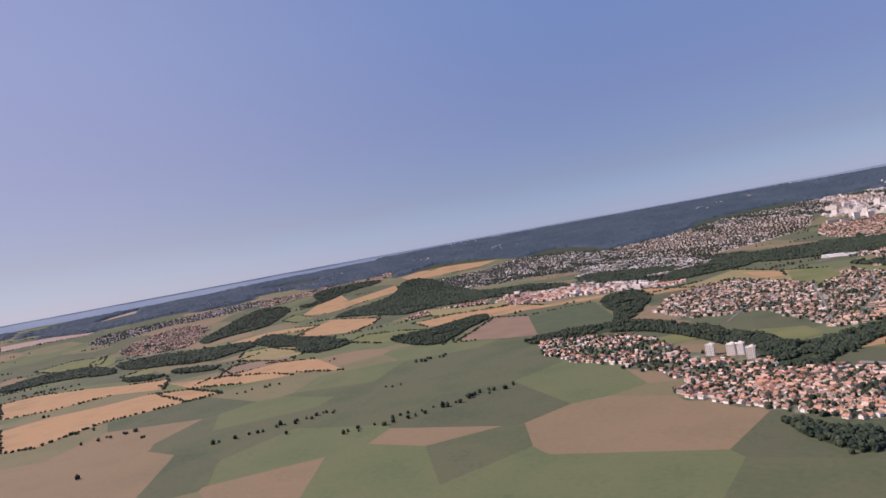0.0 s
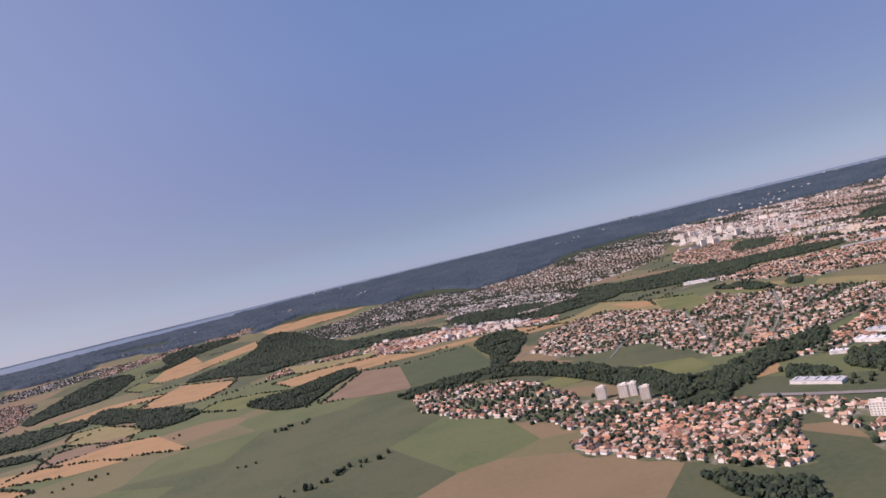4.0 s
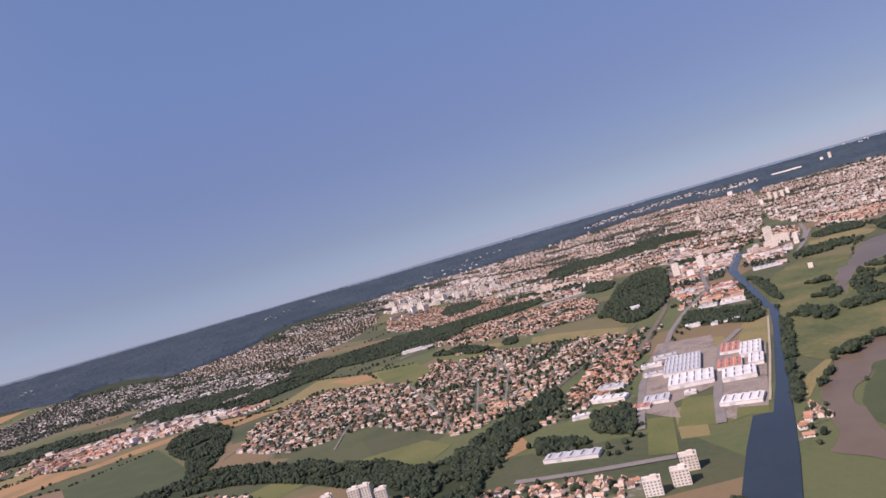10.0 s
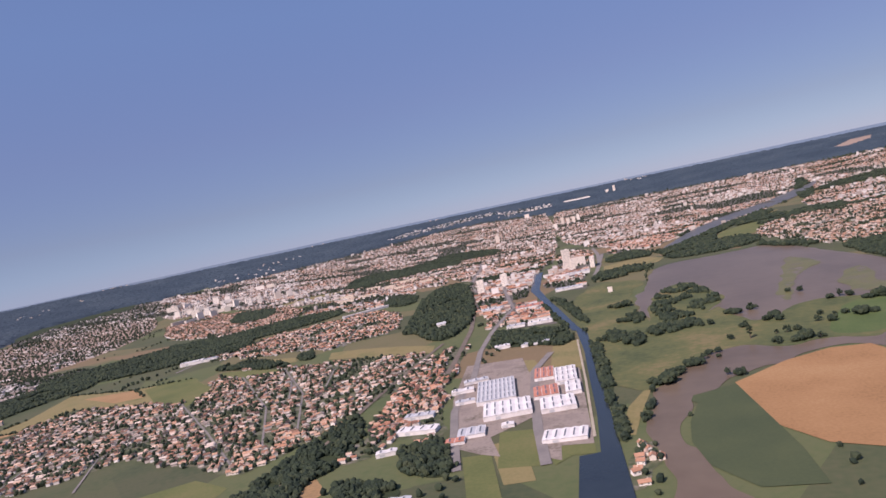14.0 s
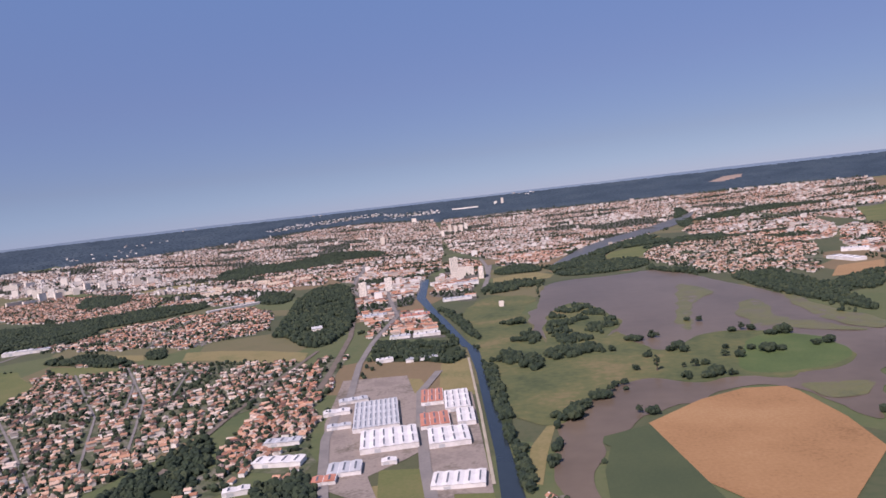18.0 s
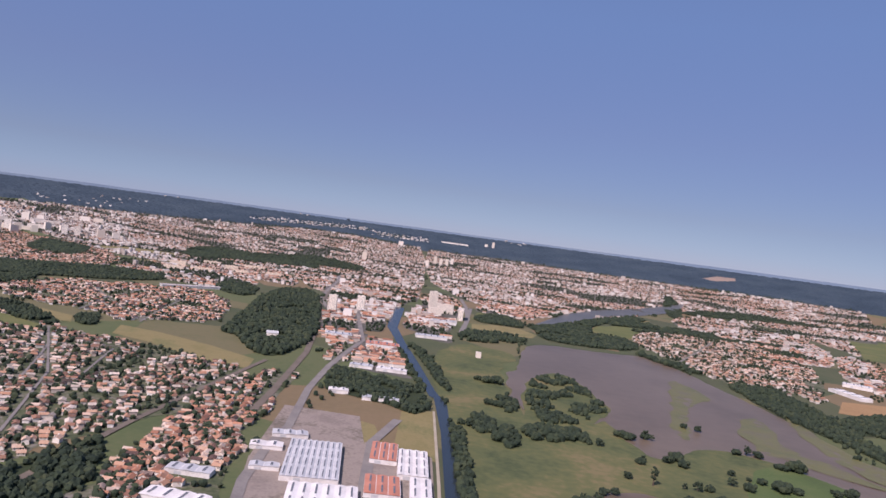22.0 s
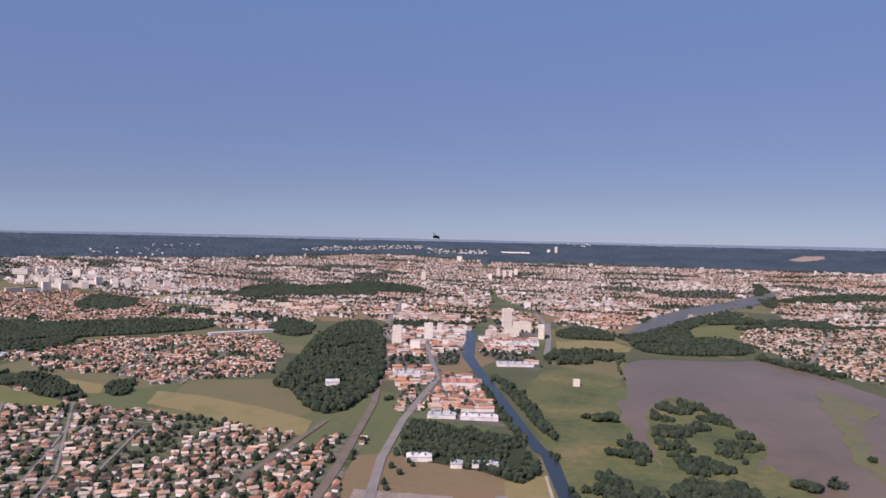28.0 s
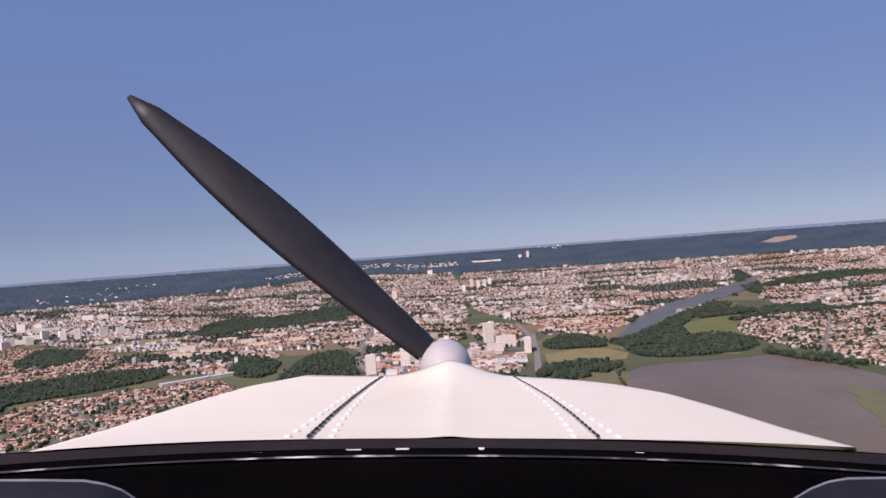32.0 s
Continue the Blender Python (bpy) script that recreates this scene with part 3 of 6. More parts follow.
SPOT = {
    "cube": (-450, 1579),
    "tower": (-616, 2187),
    "twrB": (-773, 1854),
    "twrC": (-736, 1940),
    "blockE": (-530, 2039),
    "stadL": (-1136, 1837),
    "stadR": (-1050, 1929),
    "castle": (-754, 1484),
    "wareA0": (225, 1910),
    "wareA1": (272, 1886),
    "wareB0": (174, 1827),
    "wareB1": (196, 1726),
    "twin1": (-1990, 2701),
    "twin2": (-1962, 2728),
    "aptA": (-776, 629),
    "aptA2": (-752, 643),
    "aptB": (-744, 650),
    "aptB2": (-714, 640),
    "aptC1": (-452, 640),
    "aptC2": (-436, 656),
    "aptC3": (-437, 683),
    "fartall": (-631, 4458),
    "block_n1": (-2121, 2597),
    "block_n2": (-2175, 2597),
    "block_n3": (-2444, 2788),
    "block_n4": (-2112, 2722),
    "red_hall": (-597, 1544),
    "works_a": (-586, 1369),
    "works_b": (-546, 1372),
    "shed_e": (-545, 1705),
    "shed_f": (-553, 1922),
    "hall_c": (-678, 1580),
    "mill_a": (-1341, 1508),
    "mill_b": (-1310, 1519),
    "est0": (-2291, 2628),
    "est1": (-2294, 2700),
    "est2": (-2091, 2511),
    "est3": (-2137, 2607),
    "est4": (-2088, 2601),
    "est5": (-2453, 2823),
    "est6": (-2245, 2830),
    "est7": (-2199, 2835),
    "est8": (-2071, 2721),
    "est9": (-2172, 3067),
    "est10": (-1890, 2754),
    "est11": (-2149, 2449),
    "ctw0": (-829, 3619),
    "ctw1": (-797, 3578),
    "ctw2": (-776, 3619),
    "ctw3": (-761, 3684),
    "ctw4": (-847, 3510),
    "cream_twr": (-1103, 3401),
    "far_long": (-840, 4375),
    "white_big": (-1083, 4066),
}

BOWL = (-300.0, 400.0)
FLAT_R, RIM_R, RIM_Z = 2700.0, 4500.0, 178.0


def land(x, y):
    """Height of the ground: a flat plain that rises into hills all round."""
    r = np.hypot(np.asarray(x, float) - BOWL[0], np.asarray(y, float) - BOWL[1])
    s = np.clip((r - FLAT_R) / (RIM_R - FLAT_R), 0, 1.2)
    return np.where(s < 1, RIM_Z * s ** 1.3, RIM_Z - (s - 1) * 60)


# ---- materials ----
def material(name, colours, scale=0.05, fine=0.8, rough=0.9, bump=0.0, vary="", spread=0.0, metallic=0.0, detail=6.0, bump_scale=1.0, spec=0.3):
    """A surface whose colour wanders between the given ones at two scales. vary: 'island' or 'object' picks the colour piece by piece."""
    m = bpy.data.materials.new(name)
    m.use_nodes = True
    n, l = m.node_tree.nodes, m.node_tree.links
    bsdf = n["Principled BSDF"]
    bsdf.inputs["Roughness"].default_value = rough
    bsdf.inputs["Metallic"].default_value = metallic
    bsdf.inputs["Specular IOR Level"].default_value = spec
    co = n.new("ShaderNodeTexCoord" if vary != "world" else "ShaderNodeNewGeometry")
    geo = n.new("ShaderNodeNewGeometry")
    coarse, grain = n.new("ShaderNodeTexNoise"), n.new("ShaderNodeTexNoise")
    for node, sc in ((coarse, scale), (grain, fine)):
        node.inputs["Scale"].default_value = sc
        node.inputs["Detail"].default_value = detail
        l.new(geo.outputs["Position"], node.inputs["Vector"])
    mix = n.new("ShaderNodeMix")
    mix.inputs[0].default_value = 0.35
    l.new(coarse.outputs[0], mix.inputs[2])
    l.new(grain.outputs[0], mix.inputs[3])
    value = mix.outputs[0]
    if vary in ("island", "object"):
        pick = geo.outputs["Random Per Island"] if vary == "island" else n.new("ShaderNodeObjectInfo").outputs["Random"]
        blend = n.new("ShaderNodeMix")
        blend.inputs[0].default_value = spread
        l.new(value, blend.inputs[3])
        l.new(pick, blend.inputs[2])
        value = blend.outputs[0]
    ramp = n.new("ShaderNodeValToRGB")
    lo, hi = (0.08, 0.92) if vary in ("island", "object") else (0.36, 0.64)
    el = ramp.color_ramp.elements
    while len(el) < len(colours):
        el.new(0.5)
    for i, c in enumerate(colours):
        el[i].position = lo + (hi - lo) * i / max(1, len(colours) - 1)
        el[i].color = (*c, 1)
    l.new(value, ramp.inputs[0])
    l.new(ramp.outputs[0], bsdf.inputs["Base Color"])
    if bump:
        b = n.new("ShaderNodeBump")
        b.inputs["Strength"].default_value = bump
        b.inputs["Distance"].default_value = bump_scale
        l.new(grain.outputs[0], b.inputs["Height"])
        l.new(b.outputs[0], bsdf.inputs["Normal"])
    return m


M = {
    "ground": material("ground", [(0.07, 0.09, 0.035), (0.12, 0.13, 0.05), (0.17, 0.15, 0.07), (0.09, 0.11, 0.04)], 0.008, 0.15),
    "town": material("town_ground", [(0.035, 0.045, 0.03), (0.08, 0.08, 0.065), (0.14, 0.125, 0.11), (0.045, 0.055, 0.035)], 0.03, 0.2),
    "garden": material("gardens", [(0.04, 0.055, 0.027), (0.07, 0.085, 0.04), (0.12, 0.12, 0.075), (0.2, 0.18, 0.155)], 0.05, 0.25),
    "meadow": material("meadow", [(0.055, 0.072, 0.03), (0.085, 0.1, 0.04), (0.115, 0.118, 0.046), (0.17, 0.14, 0.065)], 0.012, 0.12),
    "wet": material("flooded_grass", [(0.105, 0.108, 0.045), (0.14, 0.135, 0.05), (0.125, 0.105, 0.07)], 0.03, 0.3, rough=0.5),
    "wheat": material("ripe_wheat", [(0.21, 0.115, 0.048), (0.285, 0.158, 0.069), (0.315, 0.178, 0.079), (0.35, 0.21, 0.098)], 0.012, 0.4),
    "crop": material("green_crop", [(0.05, 0.068, 0.032), (0.068, 0.085, 0.038)], 0.02, 0.4),
    "dry": material("dry_grass", [(0.17, 0.15, 0.06), (0.22, 0.18, 0.08), (0.14, 0.14, 0.055)], 0.02, 0.3),
    "grass": material("grass", [(0.085, 0.105, 0.036), (0.115, 0.128, 0.044), (0.145, 0.14, 0.055)], 0.015, 0.3),
    "lush": material("lush_grass", [(0.06, 0.09, 0.03), (0.075, 0.112, 0.036), (0.1, 0.125, 0.045)], 0.02, 0.3),
    "tan": material("stubble", [(0.26, 0.16, 0.075), (0.32, 0.2, 0.095), (0.22, 0.145, 0.07)], 0.01, 0.3),
    "soil": material("ploughed_soil", [(0.16, 0.11, 0.07), (0.2, 0.14, 0.09)], 0.02, 0.4),
    "lot": material("yard", [(0.2, 0.165, 0.14), (0.27, 0.225, 0.19), (0.13, 0.11, 0.085)], 0.03, 0.3),
    "road": material("road", [(0.17, 0.155, 0.145), (0.23, 0.21, 0.19)], 0.05, 0.5),
    "rail": material("ballast", [(0.12, 0.1, 0.08), (0.17, 0.14, 0.11)], 0.05, 0.5),
    "stream": material("river_water", [(0.085, 0.085, 0.075), (0.11, 0.105, 0.09)], 0.01, 0.06, rough=0.3, bump=0.06, spec=0.06),
    "flood": material("flood_water", [(0.112, 0.086, 0.06), (0.135, 0.104, 0.074), (0.155, 0.12, 0.086)], 0.008, 0.06, rough=0.3, bump=0.08, spec=0.07),
    "river": material("canal_water", [(0.022, 0.032, 0.04), (0.03, 0.042, 0.05)], 0.01, 0.1, rough=0.2, bump=0.05, spec=0.16),
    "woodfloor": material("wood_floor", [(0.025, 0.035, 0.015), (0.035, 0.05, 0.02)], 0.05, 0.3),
    "leaf": material("foliage", [(0.013, 0.023, 0.015), (0.021, 0.034, 0.02), (0.032, 0.047, 0.025), (0.06, 0.07, 0.034)], 0.06, 0.6, vary="island", spread=0.45, bump=0.6),
    # far forest: the blue of aerial haze is mixed into its greens
    "hazed_forest": material("hazed_forest_foliage", [(0.024, 0.041, 0.058), (0.032, 0.052, 0.071), (0.044, 0.065, 0.082)], 0.006, 0.1),
    "bark": material("bark", [(0.08, 0.06, 0.045), (0.12, 0.09, 0.07)], 0.6, 3),
    "roof": material("clay_tiles", [(0.06, 0.045, 0.042), (0.17, 0.09, 0.068), (0.3, 0.145, 0.09), (0.39, 0.185, 0.11), (0.45, 0.25, 0.165), (0.5, 0.33, 0.24), (0.58, 0.46, 0.37), (0.18, 0.13, 0.11)], 0.2, 1.2, vary="island", spread=0.15),
    "roof_grey": material("weathered_tiles", [(0.05, 0.045, 0.045), (0.12, 0.1, 0.09), (0.2, 0.16, 0.14), (0.28, 0.19, 0.15), (0.36, 0.28, 0.24), (0.5, 0.45, 0.42), (0.66, 0.63, 0.6), (0.14, 0.13, 0.125)], 0.2, 1.2, vary="island", spread=0.15),
    "roof_mixed": material("mixed_tiles", [(0.055, 0.045, 0.04), (0.16, 0.095, 0.07), (0.28, 0.15, 0.1), (0.37, 0.205, 0.13), (0.44, 0.28, 0.19), (0.52, 0.38, 0.29), (0.6, 0.5, 0.42), (0.16, 0.14, 0.12)], 0.2, 1.2, vary="island", spread=0.15),
    "roof_ob": material("clay_roof", [(0.16, 0.1, 0.075), (0.33, 0.175, 0.11), (0.4, 0.22, 0.14), (0.45, 0.29, 0.2), (0.54, 0.43, 0.34)], 0.2, 1.2, vary="object", spread=0.3),
    "wall": material("render", [(0.34, 0.28, 0.24), (0.52, 0.46, 0.4), (0.66, 0.61, 0.55), (0.8, 0.77, 0.73)], 0.2, 1.0, vary="island", spread=0.2),
    "wall_ob": material("house_render", [(0.62, 0.54, 0.45), (0.74, 0.67, 0.58), (0.8, 0.75, 0.68)], 0.2, 1.0, vary="object", spread=0.3),
    "flatroof": material("flat_roofs", [(0.22, 0.2, 0.19), (0.36, 0.34, 0.32), (0.55, 0.52, 0.5), (0.68, 0.65, 0.62), (0.36, 0.26, 0.21)], 0.2, 1.0, vary="island", spread=0.2),
    "white": material("white_cladding", [(0.56, 0.53, 0.5), (0.68, 0.65, 0.62), (0.74, 0.72, 0.69)], 0.1, 0.8, rough=0.6),
    "grey": material("grey_sheet", [(0.4, 0.41, 0.42), (0.52, 0.52, 0.52)], 0.1, 0.8, rough=0.5),
    "red": material("red_sheet", [(0.42, 0.16, 0.1), (0.5, 0.22, 0.15)], 0.1, 0.8, rough=0.6),
    "cream": material("cream_render", [(0.6, 0.5, 0.39), (0.72, 0.62, 0.5)], 0.2, 1.0),
    "clay": material("clay_slabs", [(0.34, 0.2, 0.13), (0.44, 0.28, 0.19)], 0.3, 1.2),
    # stubble tan greyed in its colour for the haze of distance
    "hazed_tan": material("hazed_far_stubble", [(0.25, 0.185, 0.145), (0.3, 0.225, 0.175)], 0.01, 0.2),
    "sand": material("sandy_path", [(0.3, 0.26, 0.19), (0.4, 0.35, 0.27)], 0.05, 0.5),
    "pane": material("window_glass", [(0.1, 0.11, 0.12), (0.2, 0.2, 0.2)], 0.5, 2, rough=0.15, spec=0.5),
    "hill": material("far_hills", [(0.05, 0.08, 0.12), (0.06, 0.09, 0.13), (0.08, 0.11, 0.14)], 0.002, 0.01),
}

# the far hills glow faintly blue-grey to stand in for haze
for key, haze_glow in (("hill", (0.135, 0.17, 0.225)),):
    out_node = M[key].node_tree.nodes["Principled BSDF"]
    out_node.inputs["Emission Color"].default_value = (*haze_glow, 1)
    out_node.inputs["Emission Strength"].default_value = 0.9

# fields too far off to be outlined one by one: parcels of crops and stubble in the plain's own surface
gm = M["ground"].node_tree
vor = gm.nodes.new("ShaderNodeTexVoronoi")
vor.inputs["Scale"].default_value = 0.0055
vor.inputs["Randomness"].default_value = 0.8
gpos = gm.nodes.new("ShaderNodeNewGeometry")
gm.links.new(gpos.outputs["Position"], vor.inputs["Vector"])
parcel = gm.nodes.new("ShaderNodeValToRGB")
parcel.color_ramp.interpolation = "CONSTANT"
pe = parcel.color_ramp.elements
for at, col in ((0.0, (0.05, 0.065, 0.035)), (0.34, (0.19, 0.125, 0.075)), (0.43, (0.075, 0.1, 0.042)), (0.6, (0.13, 0.115, 0.06)), (0.72, (0.04, 0.055, 0.032)), (0.9, (0.24, 0.155, 0.09))):
    e = pe.new(at) if at else pe[0]
    e.color = (*col, 1)
pe.remove(pe[len(pe) - 1])
gm.links.new(vor.outputs["Color"], parcel.inputs[0])
gmix = gm.nodes.new("ShaderNodeMix")
gmix.data_type = "RGBA"
gmix.inputs[0].default_value = 0.7
old = gm.nodes["Principled BSDF"].inputs["Base Color"].links[0].from_socket
gm.links.new(old, gmix.inputs[6])
gm.links.new(parcel.outputs[0], gmix.inputs[7])
gm.links.new(gmix.outputs[2], gm.nodes["Principled BSDF"].inputs["Base Color"])

# ---- mesh helpers ----
def empty(name, m=None):
    ob = new(name)
    ob.empty_display_size = 0.5
    if m is not None:
        ob.matrix_world = m
    return ob


def mesh_of(name, verts, faces, mat):
    me = bpy.data.meshes.new(name)
    me.from_pydata([tuple(v) for v in verts], [], [tuple(f) for f in faces])
    me.materials.append(mat)
    return me


def bulk(name, verts, faces, mat, smooth=False):
    """One object from arrays of corners and of faces that all have the same number of corners."""
    me = bpy.data.meshes.new(name)
    verts, faces = np.asarray(verts, np.float32), np.asarray(faces, np.int32)
    k = faces.shape[1]
    me.vertices.add(len(verts))
    me.vertices.foreach_set("co", verts.ravel())
    me.loops.add(faces.size)
    me.loops.foreach_set("vertex_index", faces.ravel())
    me.polygons.add(len(faces))
    me.polygons.foreach_set("loop_start", np.arange(0, faces.size, k, dtype=np.int32))
    me.polygons.foreach_set("loop_total", np.full(len(faces), k, np.int32))
    me.polygons.foreach_set("use_smooth", np.full(len(faces), smooth))
    me.update(calc_edges=True)
    me.materials.append(mat)
    return new(name, me)


def part(name, bm, mat, parent=None, label=""):
    """Links a bmesh as one mesh object under a thing."""
    me = bpy.data.meshes.new(name)
    bm.to_mesh(me)
    bm.free()
    me.materials.append(mat)
    ob = new(name, me)
    ob.parent = parent
    return tagged(ob, label)


def inside(points, outline):
    """Which of the points lie in the outline."""
    x, y = np.asarray(points, float).T
    hit = np.zeros(len(x), bool)
    for (x0, y0), (x1, y1) in zip(outline, outline[1:] + outline[:1]):
        if y0 != y1:
            hit ^= ((y0 > y) != (y1 > y)) & (x < (x1 - x0) * (y - y0) / (y1 - y0) + x0)
    return hit


def soften(outline, rounds=3, wander=0.0):
    """An outline with its corners rounded off and a slight natural wander."""
    p = np.array(outline, float)
    for _ in range(rounds):
        q = np.roll(p, -1, 0)
        p = np.stack([0.75 * p + 0.25 * q, 0.25 * p + 0.75 * q], 1).reshape(-1, 2)
    if wander:
        p = np.array([q + wander * np.array([noise.noise((q[0] / 35, q[1] / 35, 0.2)), noise.noise((q[0] / 35, q[1] / 35, 7.2))]) for q in p])
    return [tuple(q) for q in p]


for plan in (WATER, MEADOW, LUSH, WET):
    for key in plan:
        plan[key] = soften(plan[key], 3, 9.0)
for key in WOOD:
    WOOD[key] = soften(WOOD[key], 2, 8.0)
for plan in (HOUSES, CITY):
    for key in plan:
        plan[key] = soften(plan[key], 2, 20.0)


def sheet(name, outline, lift, mat, label, category, kind="structure", cell=150.0, swell=0.0):
    """A piece of ground laid over the land, a little above it."""
    bm = bmesh.new()
    corners = [bm.verts.new((x, y, 0)) for x, y in outline]
    for tri in geometry.tessellate_polygon([[Vector((x, y, 0)) for x, y in outline]]):
        if len(set(tri)) == 3 and not bm.faces.get([corners[k] for k in tri]):
            bm.faces.new([corners[k] for k in tri])
    xs, ys = [p[0] for p in outline], [p[1] for p in outline]
    far = max(math.hypot(x - BOWL[0], y - BOWL[1]) for x, y in outline) > FLAT_R - 50
    if far or swell:
        for axis, lo, hi in ((0, min(xs), max(xs)), (1, min(ys), max(ys))):
            for c in np.arange(math.ceil(lo / cell) * cell, hi, cell):
                co, no = [0, 0, 0], [0, 0, 0]
                co[axis], no[axis] = c, 1
                bmesh.ops.bisect_plane(bm, geom=bm.verts[:] + bm.edges[:] + bm.faces[:], plane_co=co, plane_no=no)
    for v in bm.verts:
        v.co.z = float(land(v.co.x, v.co.y)) + lift
        if swell:
            v.co.z += swell * (noise.noise((v.co.x / 30, v.co.y / 30, 5.5)) + 0.7 * noise.noise((v.co.x / 10, v.co.y / 10, 1.5)) + 0.3)
    bmesh.ops.recalc_face_normals(bm, faces=bm.faces[:])
    for f in bm.faces:
        if f.normal.z < 0:
            f.normal_flip()
    return tagged(part(name, bm, mat), label, category, kind=kind)


def ribbon(name, width, line, lift, mat, label, category):
    """A road or track of even width along a line."""
    p = np.array(line, float)
    fine = [p[0]]
    for a, b in zip(p, p[1:]):
        n = max(1, int(np.hypot(*(b - a)) // 60))
        fine += [a + (b - a) * i / n for i in range(1, n + 1)]
    p = np.array(fine)
    t = np.gradient(p, axis=0)
    t /= np.hypot(t[:, 0], t[:, 1])[:, None]
    side = np.stack([-t[:, 1], t[:, 0]], 1) * width / 2
    v = np.concatenate([p + side, p - side])
    v = np.column_stack([v, land(v[:, 0], v[:, 1]) + lift])
    n = len(p)
    ob = bulk(name, v, [(i, n + i, n + i + 1, i + 1) for i in range(n - 1)], mat)
    return tagged(ob, label, category, kind="structure")


# ---- the ground ----
rings = np.concatenate([np.linspace(1, 2600, 14), np.linspace(2700, 4560, 48)])
ANG = 256
ang = np.arange(ANG) * 2 * math.pi / ANG
gx = BOWL[0] + rings[:, None] * np.cos(ang)
gy = BOWL[1] + rings[:, None] * np.sin(ang)
gv = np.stack([gx, gy, land(gx, gy)], -1).reshape(-1, 3)
gf = [(i * ANG + j, i * ANG + (j + 1) % ANG, (i + 1) * ANG + (j + 1) % ANG, (i + 1) * ANG + j) for i in range(len(rings) - 1) for j in range(ANG)]
tagged(bulk("ground", gv, [f[::-1] for f in gf], M["ground"], True), "wide green and brown plain rising to hills", "ground", kind="structure")

# blue hills along the horizon, their haze painted by colour and glow
hv = []
for j in range(512):
    a = j * 2 * math.pi / 512
    x, y = BOWL[0] + 4470 * math.cos(a), BOWL[1] + 4470 * math.sin(a)
    top = 194 + 5 * noise.noise((3 * math.cos(a), 3 * math.sin(a), 0.3)) + 2.5 * noise.noise((14 * math.cos(a), 14 * math.sin(a), 2.0))
    hv += [(x, y, 120), (x, y, top), (BOWL[0] + 4550 * math.cos(a), BOWL[1] + 4550 * math.sin(a), top - 6)]
hf = []
for j in range(512):
    k = (j + 1) % 512
    hf += [(3 * j, 3 * j + 1, 3 * k + 1, 3 * k), (3 * j + 1, 3 * j + 2, 3 * k + 2, 3 * k + 1)]
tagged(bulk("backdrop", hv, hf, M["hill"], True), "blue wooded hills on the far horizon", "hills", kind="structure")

# a nearer fold of the same haze-painted hills beyond the western fields
hv, hf = [], []
FOLD = 90
for j in range(FOLD):
    a = radians(164 + 56 * j / (FOLD - 1))
    reach = math.sin(math.pi * min(1.0, j / (FOLD - 1) * 1.6) / 2)
    for k in range(5):
        r = 4462 - (190 * reach + 14 * noise.noise((a * 40, k, 0.4))) * (4 - k) / 4
        lift = (2, 8, 11, 13, 12)[k] + 5 * noise.noise((a * 22, k * 0.7, 4.0)) * (k > 0)
        x, y = BOWL[0] + r * math.cos(a), BOWL[1] + r * math.sin(a)
        hv.append((x, y, float(land(x, y)) + lift))
for j in range(FOLD - 1):
    hf += [(5 * j + k, 5 * j + k + 1, 5 * j + 6 + k, 5 * j + 5 + k) for k in range(4)]
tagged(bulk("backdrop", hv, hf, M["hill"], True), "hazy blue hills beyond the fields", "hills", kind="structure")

LAYERS = [
    (CITY, "town", "town_ground", "streets and yards of the town", "ground"),
    (HOUSES, "garden", "garden_ground", "gardens and lanes between the houses", "ground"),
    (DRY, "dry", "field", "dry yellow grass field", "field"),
    (GRASS, "grass", "field", "bright green grass field", "field"),
    (TAN, "tan", "field", "tan stubble field after the harvest", "field"),
    (SOIL, "soil", "field", "brown ploughed field", "field"),
    (LOT, "lot", "yard", "pale paved works yard", "yard"),
    (WATER, "flood", "water", "brown flood water over the meadows", "water"),
    (MEADOW, "meadow", "meadow", "green flood meadow beside brown water", "meadow"),
    (LUSH, "lush", "meadow", "bright green grazing meadow above the flood", "meadow"),
    (WET, "wet", "flooded_grass", "yellow-green grass half under water", "grass"),
    (WHEAT, "wheat", "wheat_field", "ripe orange wheat field by the river", "field"),
    (CROP, "crop", "field", "dark green crop field", "field"),
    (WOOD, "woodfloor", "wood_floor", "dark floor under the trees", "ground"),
    (CANAL, "river", "canal", "dark blue canal water", "water"),
]
for level, (plan, mat, name, label, category) in enumerate(LAYERS):
    for i, (key, outline) in enumerate(plan.items()):
        if plan is WOOD and key.startswith(("island", "bend_bushes")):
            continue
        sheet(name, outline, 0.2 + 0.03 * level + 0.0004 * i, M["stream" if key == "far_river" else "hazed_tan" if key.startswith("far_") else mat], label, category, cell=9.0 if plan is WET else 150.0, swell=0.5 if plan is WET else 0.0)
for i, (name, (width, line)) in enumerate(ROADS.items()):
    rail = "rail" in name
    ribbon("railway" if rail else "road", width, line, 0.74 + 0.005 * i, M["rail" if rail else "sand" if name.endswith("path") else "road"], "brown railway line on ballast" if rail else "pale grey road", "railway" if rail else "road")


# ---- trees ----
def ico(level):
    bm = bmesh.new()
    bmesh.ops.create_icosphere(bm, subdivisions=level, radius=1)
    v, f = np.array([p.co for p in bm.verts]), np.array([[p.index for p in q.verts] for q in bm.faces])
    bm.free()
    return v, f


ICO1, ICO2 = ico(1), ico(2)
rng = np.random.default_rng(4)


